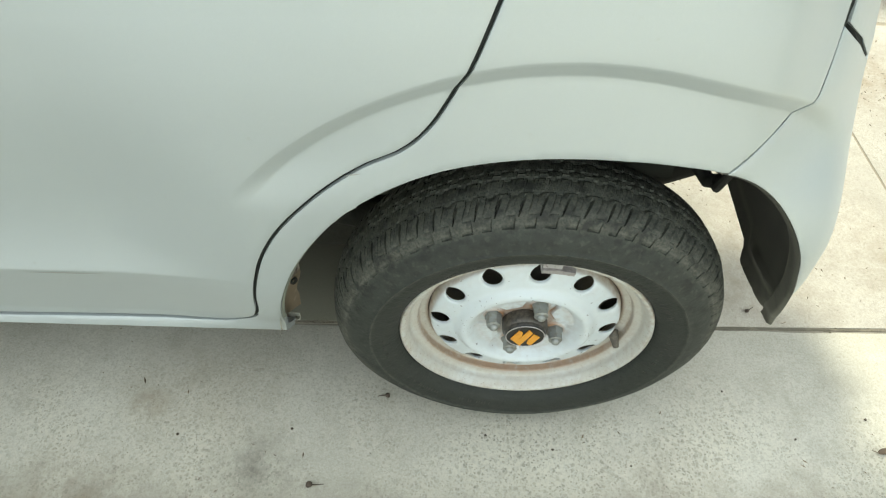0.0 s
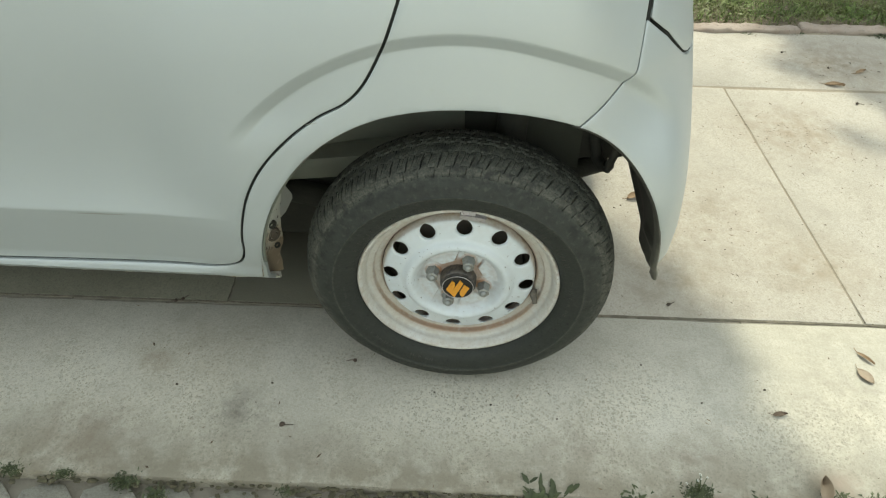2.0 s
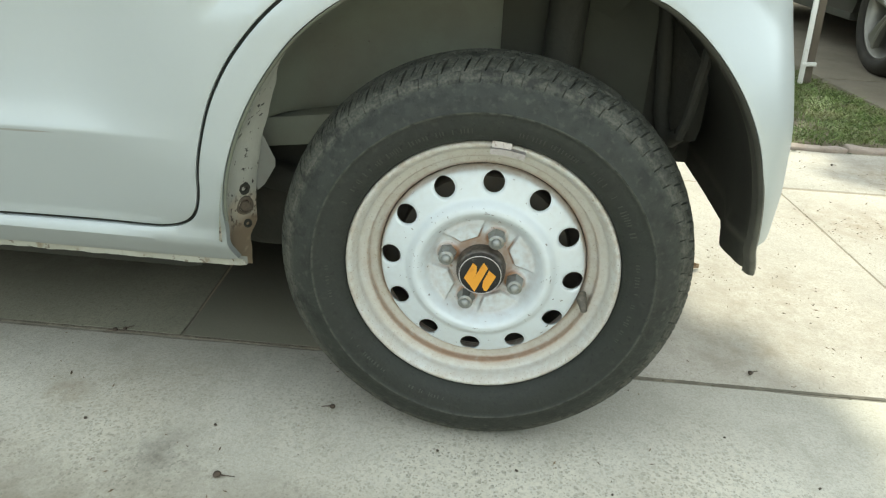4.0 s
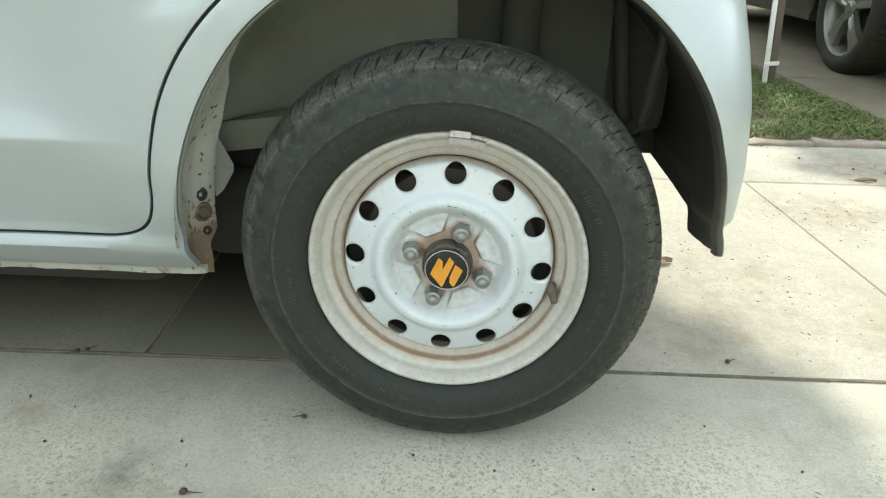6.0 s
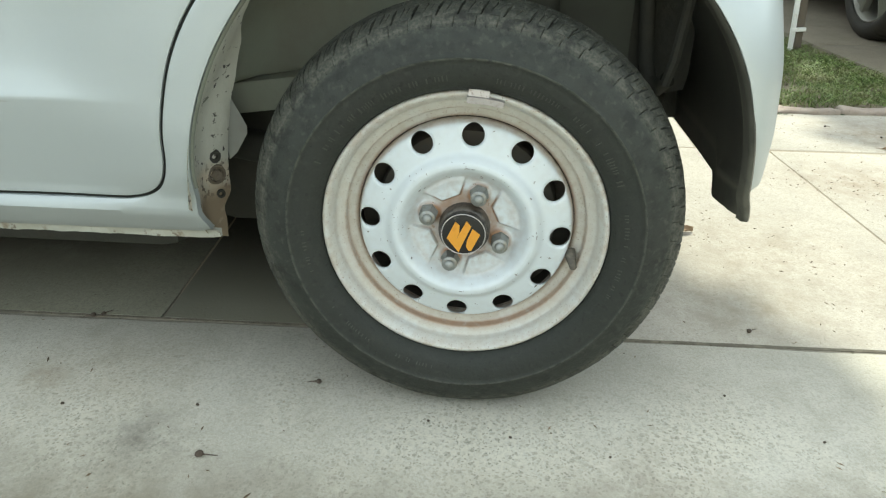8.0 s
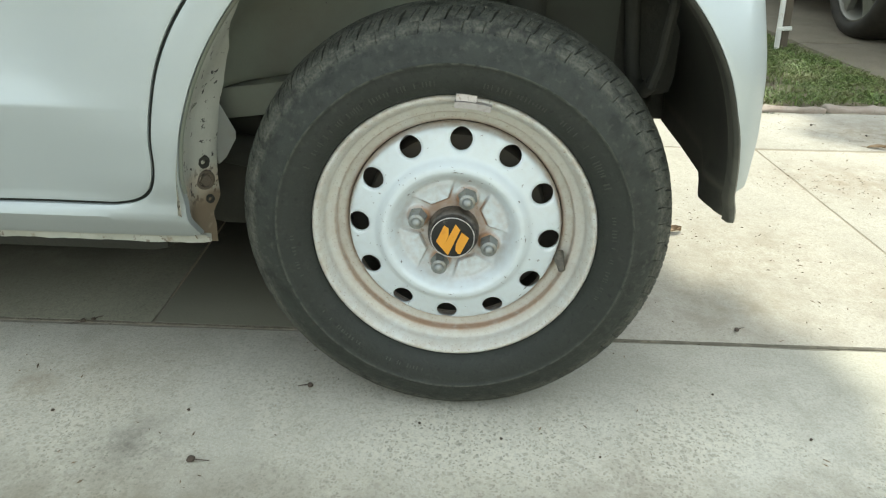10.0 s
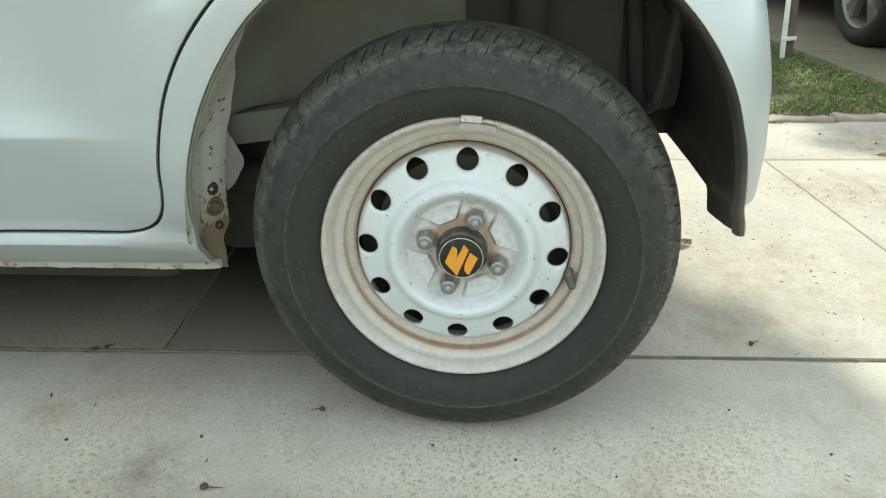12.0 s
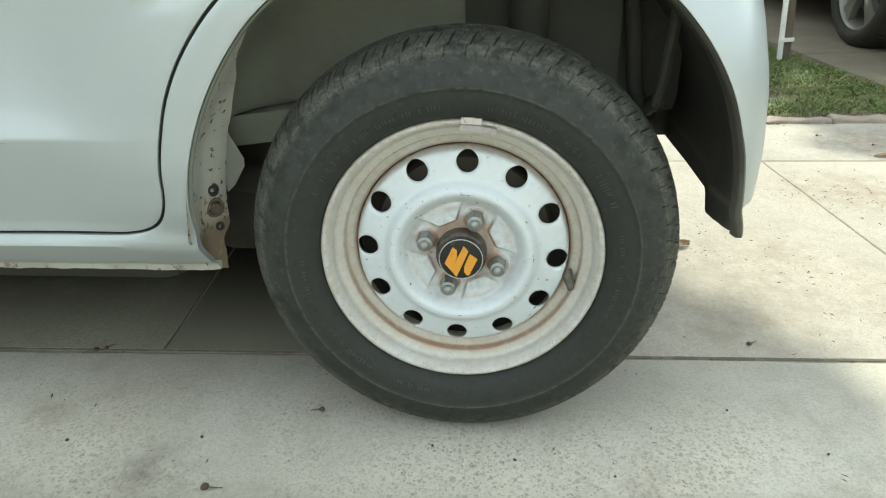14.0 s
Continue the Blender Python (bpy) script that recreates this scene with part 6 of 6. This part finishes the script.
# unseen tree; its low clumps are there only to darken the far drive
build_tree((4.7, 8.2, 0), [(ground_to_crown(gx, gy, H + dh), (rx, ry, 0.8)) for gx, gy, rx, ry, dh in
                           ((3.0, 3.9, 1.55, 1.4, 0), (2.5, 2.9, 0.85, 0.6, 0.3), (2.1, 3.6, 0.75, 0.9, 0.1), (2.1, 4.8, 1.0, 1.0, 0.3), (3.8, 3.0, 1.2, 0.9, 0.2), (1.15, 2.55, 0.28, 0.20, -0.5), (2.6, 5.4, 1.3, 1.2, 0.4), (4.2, 5.0, 1.4, 1.4, -0.2), (3.4, 2.5, 1.0, 0.7, 0.2), (1.46, 1.40, 0.24, 0.10, -1.2), (1.40, 1.85, 0.25, 0.20, -1.0), (1.90, 2.22, 0.24, 0.22, -0.8))]
           + [(Vector(c), (1.1, 1.1, 0.6)) for c in ((2.7, 5.7, 3.3), (3.9, 5.5, 3.4), (1.9, 6.0, 3.5), (2.9, 7.2, 3.6), (4.1, 7.0, 3.6), (1.7, 7.4, 3.6))],
           56000, 7, "unseen leafy tree added to shade the neighbouring drive")

# ---- litter and weeds on the paving ----
def leaf(x, y, length, width, turn, curl, mat, label, z=0.0018, name="fallen_leaf", notch=False):
    bm = bmesh.new()
    n_l, n_w = 12, 6
    rows = []
    for i in range(n_l + 1):
        t = i / n_l
        w = width * math.sin(math.pi * t ** 0.8) ** 0.8 * (1 if not notch else 0.7 + 0.5 * t) + 0.0004
        row = []
        for j in range(n_w + 1):
            s = j / n_w * 2 - 1
            zz = curl * (s * s) * (0.6 + 0.8 * t) + curl * 0.5 * abs(math.sin(3 * t)) + 0.0015 * noise.noise(Vector((t * 6, s * 3, turn)))
            row.append(bm.verts.new(((t - 0.5) * length, s * w / 2, zz)))
        rows.append(row)
    for a, b in zip(rows, rows[1:]):
        for j in range(n_w):
            bm.faces.new((a[j], a[j + 1], b[j + 1], b[j]))
    low = min(v.co.z for v in bm.verts)
    for v in bm.verts:
        v.co.z -= low
    bmesh.ops.recalc_face_normals(bm, faces=bm.faces)
    bmesh.ops.solidify(bm, geom=bm.faces[:], thickness=0.0006)
    tube_into(bm, [(-length * 0.5, 0, 0.0012), (-length * 0.62, 0.002, 0.002), (-length * 0.74, 0.006, 0.0012)], 0.0007, 5)
    ob = part(name, bm, mat, None, "")
    ob.matrix_basis = pose(x, y, z, 0, 0, turn)
    tagged(ob, label, "leaf", group="fallen leaves on the drive")


PALELEAF = material("pale_dry_leaf", (0.30, 0.235, 0.165), 0.7, 0.0, 0, 0.1, [(60, 0.5, 0.2, (0.22, 0.15, 0.095), 0.6, 4, ONE)], [("noise", 150, 0.4, 0.002)])
BROWNLEAF = material("dark_brown_leaf", (0.115, 0.080, 0.052), 0.75, 0.0, 0, 0.1, [(80, 0.5, 0.2, (0.07, 0.05, 0.035), 0.6, 4, ONE)])
leaf(0.868, 0.090, 0.040, 0.009, -50, 0.003, DRY, "narrow twisted brown leaf on concrete")
leaf(0.850, 0.043, 0.042, 0.025, -62, 0.0022, PALELEAF, "broad pale brown leaf on concrete", notch=True)
leaf(0.646, -0.062, 0.030, 0.011, 8, 0.003, BROWNLEAF, "small dark brown leaf on concrete")
leaf(0.453, 0.603, 0.046, 0.022, 20, 0.008, DRY, "curled reddish-brown leaf behind the tyre")
leaf(1.200, 1.235, 0.062, 0.020, -8, 0.006, DRY, "thin brown leaf on concrete", z=0.0018)
leaf(1.32, 1.33, 0.05, 0.016, 30, 0.004, DRY, "thin brown leaf on concrete", z=0.0018)
leaf(0.676, -0.222, 0.052, 0.024, 78, 0.013, PALELEAF, "rolled brown leaf by the weeds")


def seed_pod(x, y, turn, size=1.0, z=0.001, stalk=True):
    bm = bmesh.new()
    g = bmesh.ops.create_icosphere(bm, subdivisions=2, radius=0.0052 * size)
    for v in g["verts"]:
        v.co.z *= 0.75
        v.co += v.co.normalized() * 0.0012 * noise.noise(v.co * 500 + Vector((x, y, 0)))
        v.co.z += 0.004 * size
    if stalk:
        tube_into(bm, [(0.003 * size, 0, 0.004 * size), (0.012 * size, 0.002, 0.003), (0.022 * size, 0.005 * size, 0.0012)], [0.0011, 0.0008, 0.0006], 5)
    ob = part("seed_pod", bm, DARKBIT)
    ob.matrix_basis = pose(x, y, z, 0, 0, turn)
    tagged(ob, "tiny dark seed pod lying on concrete", "seed", group="seed pods on the drive")


for x, y, a, s in ((-0.335, -0.147, -8, 1.25), (-0.217, 0.016, 172, 0.95), (0.476, 0.216, 20, 0.95), (0.497, -0.044, 120, 0.52), (0.204, -0.099, -60, 0.4), (0.073, -0.075, 80, 0.5), (-0.575, -0.067, 30, 0.55),
                   (0.389, 0.043, 200, 0.45), (-0.379, -0.051, 10, 0.5), (-0.042, -0.053, 90, 0.5), (-0.658, 0.158, 190, 1.1), (-0.643, 0.165, 40, 0.9), (0.632, -0.004, 70, 0.55), (1.091, 1.454, 0, 0.9), (1.23, 1.12, -20, 1.1), (1.218, 1.35, 60, 0.8)):
    seed_pod(x, y, a, s * 0.85, 0.0018 if y > 0.18 else 0.0005, s > 0.55)

# crumbs of soil and leaf, scattered
CRUMB = material("brown_crumbs", (0.165, 0.118, 0.075), 0.9, 0.0, 0, 0.1, [(40, 0.5, 0.2, (0.09, 0.065, 0.045), 0.6, 3, ONE)], island=0.45)
rng = random.Random(12)
bm_verts, bm_faces = [], []
for i in range(3000):
    if i < 2500:
        x, y = rng.uniform(0.35, 2.0), rng.uniform(0.18, 1.58)
        if noise.noise(Vector((x * 3, y * 3, 4))) < rng.uniform(-0.2, 0.35):
            continue
    elif i < 2640:
        x, y = rng.gauss(1.15, 0.30), rng.gauss(1.33, 0.12)
    elif i < 2760:
        x, y = rng.gauss(0.98, 0.09), rng.gauss(0.93, 0.07)
    else:
        x, y = rng.uniform(-1.1, 0.95), rng.uniform(-0.26, 0.14)
        if noise.noise(Vector((x * 4, y * 4, 14))) < rng.uniform(-0.3, 0.4):
            continue
    y = min(y, 1.58)
    z = 0.0018 if y > 0.19 else 0.0003
    s = rng.uniform(0.0006, 0.0018) * (1.7 if rng.random() < 0.1 else 1)
    a = rng.uniform(0, 6.28)
    k = len(bm_verts)
    el = rng.uniform(0.8, 3.4)
    for t in range(4):
        ang = a + t * 1.571
        r = s * (el if t % 2 == 0 else 0.7)
        bm_verts.append((x + r * math.cos(ang), y + r * math.sin(ang), z))
    bm_verts.append((x, y, z + s * 0.9))
    bm_faces += [(k, k + 1, k + 4), (k + 1, k + 2, k + 4), (k + 2, k + 3, k + 4), (k + 3, k, k + 4)]
me = bpy.data.meshes.new("leaf_crumbs")
me.from_pydata(bm_verts, [], bm_faces)
me.materials.append(CRUMB)
tagged(new("leaf_crumbs", me), "scattered brown crumbs of soil and leaf", "litter", kind="stuff")


def weed(x, y, size, leaves, seed, label, flowers=0, upright=0.5, fine=1.0):
    rng = random.Random(seed)
    w = new("weed_clump")
    w.matrix_basis = Matrix.Translation((x, y, -0.005))
    tagged(w, label, "weed", group="weeds along the drive edge")
    bm = bmesh.new()
    for i in range(int(leaves * 3 / fine)):
        a = rng.uniform(0, 6.28)
        L = size * rng.uniform(0.28, 0.66) * fine
        W = L * rng.uniform(0.22, 0.36)
        rise = rng.uniform(0.15, 1.0) * upright
        rows = []
        ox, oy = rng.gauss(0, size * 0.38), rng.gauss(0, size * 0.22)
        for k in range(6):
            t = k / 5
            ww = W * math.sin(math.pi * min(1, t * 0.92 + 0.04)) ** 0.7 * (1 + 0.25 * math.sin(9 * t + i)) * 0.5
            px = L * t * math.cos(rise * (1 - 0.5 * t))
            pz = L * (t * math.sin(rise) - 0.35 * t * t * rise) + 0.004
            row = []
            for s in (-1, 0, 1):
                q = Vector((px, s * ww, pz + 0.15 * ww * abs(s)))
                q.rotate(Euler((0, 0, a)))
                row.append(bm.verts.new(q + Vector((ox, oy, 0))))
            rows.append(row)
        for p, q in zip(rows, rows[1:]):
            for j in range(2):
                bm.faces.new((p[j], p[j + 1], q[j + 1], q[j]))
    part("leaves", bm, WEED, w)
    for i in range(flowers):
        bm = bmesh.new()
        c = Vector((rng.gauss(0, size * 0.55), rng.gauss(0.01, size * 0.35), size * rng.uniform(0.7, 1.2)))
        for k in range(5):
            a = k * 1.257
            bm.faces.new([bm.verts.new(c + Vector((r * math.cos(a + d), r * math.sin(a + d), h))) for r, d, h in ((0.0004, 0, 0), (0.0018, -0.4, 0.0005), (0.0024, 0, 0.0006), (0.0018, 0.4, 0.0005))])
        part("flower", bm, PETAL, w, "tiny white flower")
        bm = bmesh.new()
        tube_into(bm, [c, c * 0.6 + Vector((0, 0, 0.004)), Vector((c.x * 0.2, c.y * 0.2, 0.006))], 0.0007, 5)
        part("stalk", bm, WEED, w)


weed(-0.820, -0.270, 0.030, 26, 1, "dark green weed tuft at the slab edge", upright=1.0, fine=0.42)
weed(-0.716, -0.272, 0.026, 22, 2, "small dark weed tuft at the slab edge", upright=1.0, fine=0.42)
weed(-0.599, -0.280, 0.034, 34, 3, "low dark weed in the joint", upright=1.0, fine=0.40)
weed(-0.534, -0.300, 0.030, 16, 4, "green clover at the slab edge", fine=0.7)
weed(0.169, -0.258, 0.052, 12, 5, "green weed rosette beside the slab", upright=0.38, fine=0.95)
weed(0.335, -0.258, 0.034, 10, 6, "small green weed beside the slab", fine=0.9)
weed(0.452, -0.238, 0.034, 60, 7, "weed with tiny white flowers by the slab", flowers=7, upright=1.2, fine=0.42)
weed(0.563, -0.254, 0.030, 10, 8, "small green weed beside the slab", fine=0.9)
weed(0.705, -0.238, 0.036, 60, 9, "pale green weed mat by the slab", upright=0.6, fine=0.5)
weed(0.775, -0.240, 0.036, 60, 10, "pale green weed mat by the slab", upright=0.6, fine=0.5)
weed(-0.30, -0.280, 0.024, 12, 11, "low weed in the joint", fine=0.5)
weed(1.00, 1.612, 0.045, 34, 12, "small green weed against the edging", fine=0.6)
weed(1.20, 1.612, 0.030, 22, 13, "small green weed against the edging", fine=0.6)
weed(1.50, 1.61, 0.05, 40, 14, "grass tuft over the edging", upright=1.0, fine=0.6)
weed(0.88, 1.655, 0.045, 30, 15, "leafy weed leaning over the edging", upright=1.1, fine=0.6)
weed(1.10, 1.655, 0.040, 26, 16, "leafy weed leaning over the edging", upright=1.1, fine=0.6)
weed(1.33, 1.650, 0.045, 30, 17, "leafy weed leaning over the edging", upright=1.1, fine=0.6)

# moss and dirt packed in the front edge joint
rng = random.Random(31)
bm = bmesh.new()
for i in range(900):
    x = rng.uniform(-1.3, 0.9)
    if noise.noise(Vector((x * 4, 0, 3))) < rng.uniform(-0.4, 0.3):
        continue
    g = bmesh.ops.create_icosphere(bm, subdivisions=1, radius=rng.uniform(0.0018, 0.0058))
    c = Vector((x, slab_front(x) - 0.008 + rng.gauss(0, 0.007), -0.010))
    for v in g["verts"]:
        v.co = Vector((v.co.x * 1.5, v.co.y, v.co.z * 0.7)) * (1 + 0.5 * noise.noise(v.co * 300 + c * 50)) + c
for i in range(260):
    x = rng.uniform(-1.6, 1.6)
    if noise.noise(Vector((x * 3, 0, 8))) < rng.uniform(-0.5, 0.3):
        continue
    g = bmesh.ops.create_icosphere(bm, subdivisions=1, radius=rng.uniform(0.0009, 0.0022))
    c = Vector((x, joint_front(x) + 0.002 + rng.gauss(0, 0.0028), 0.0002))
    for v in g["verts"]:
        v.co = Vector((v.co.x * 1.8, v.co.y, v.co.z * 0.6)) * (1 + 0.5 * noise.noise(v.co * 300 + c * 50)) + c
tagged(part("joint_moss", bm, MOSS), "brown moss and dirt packed along the slab edge", "moss", kind="stuff")
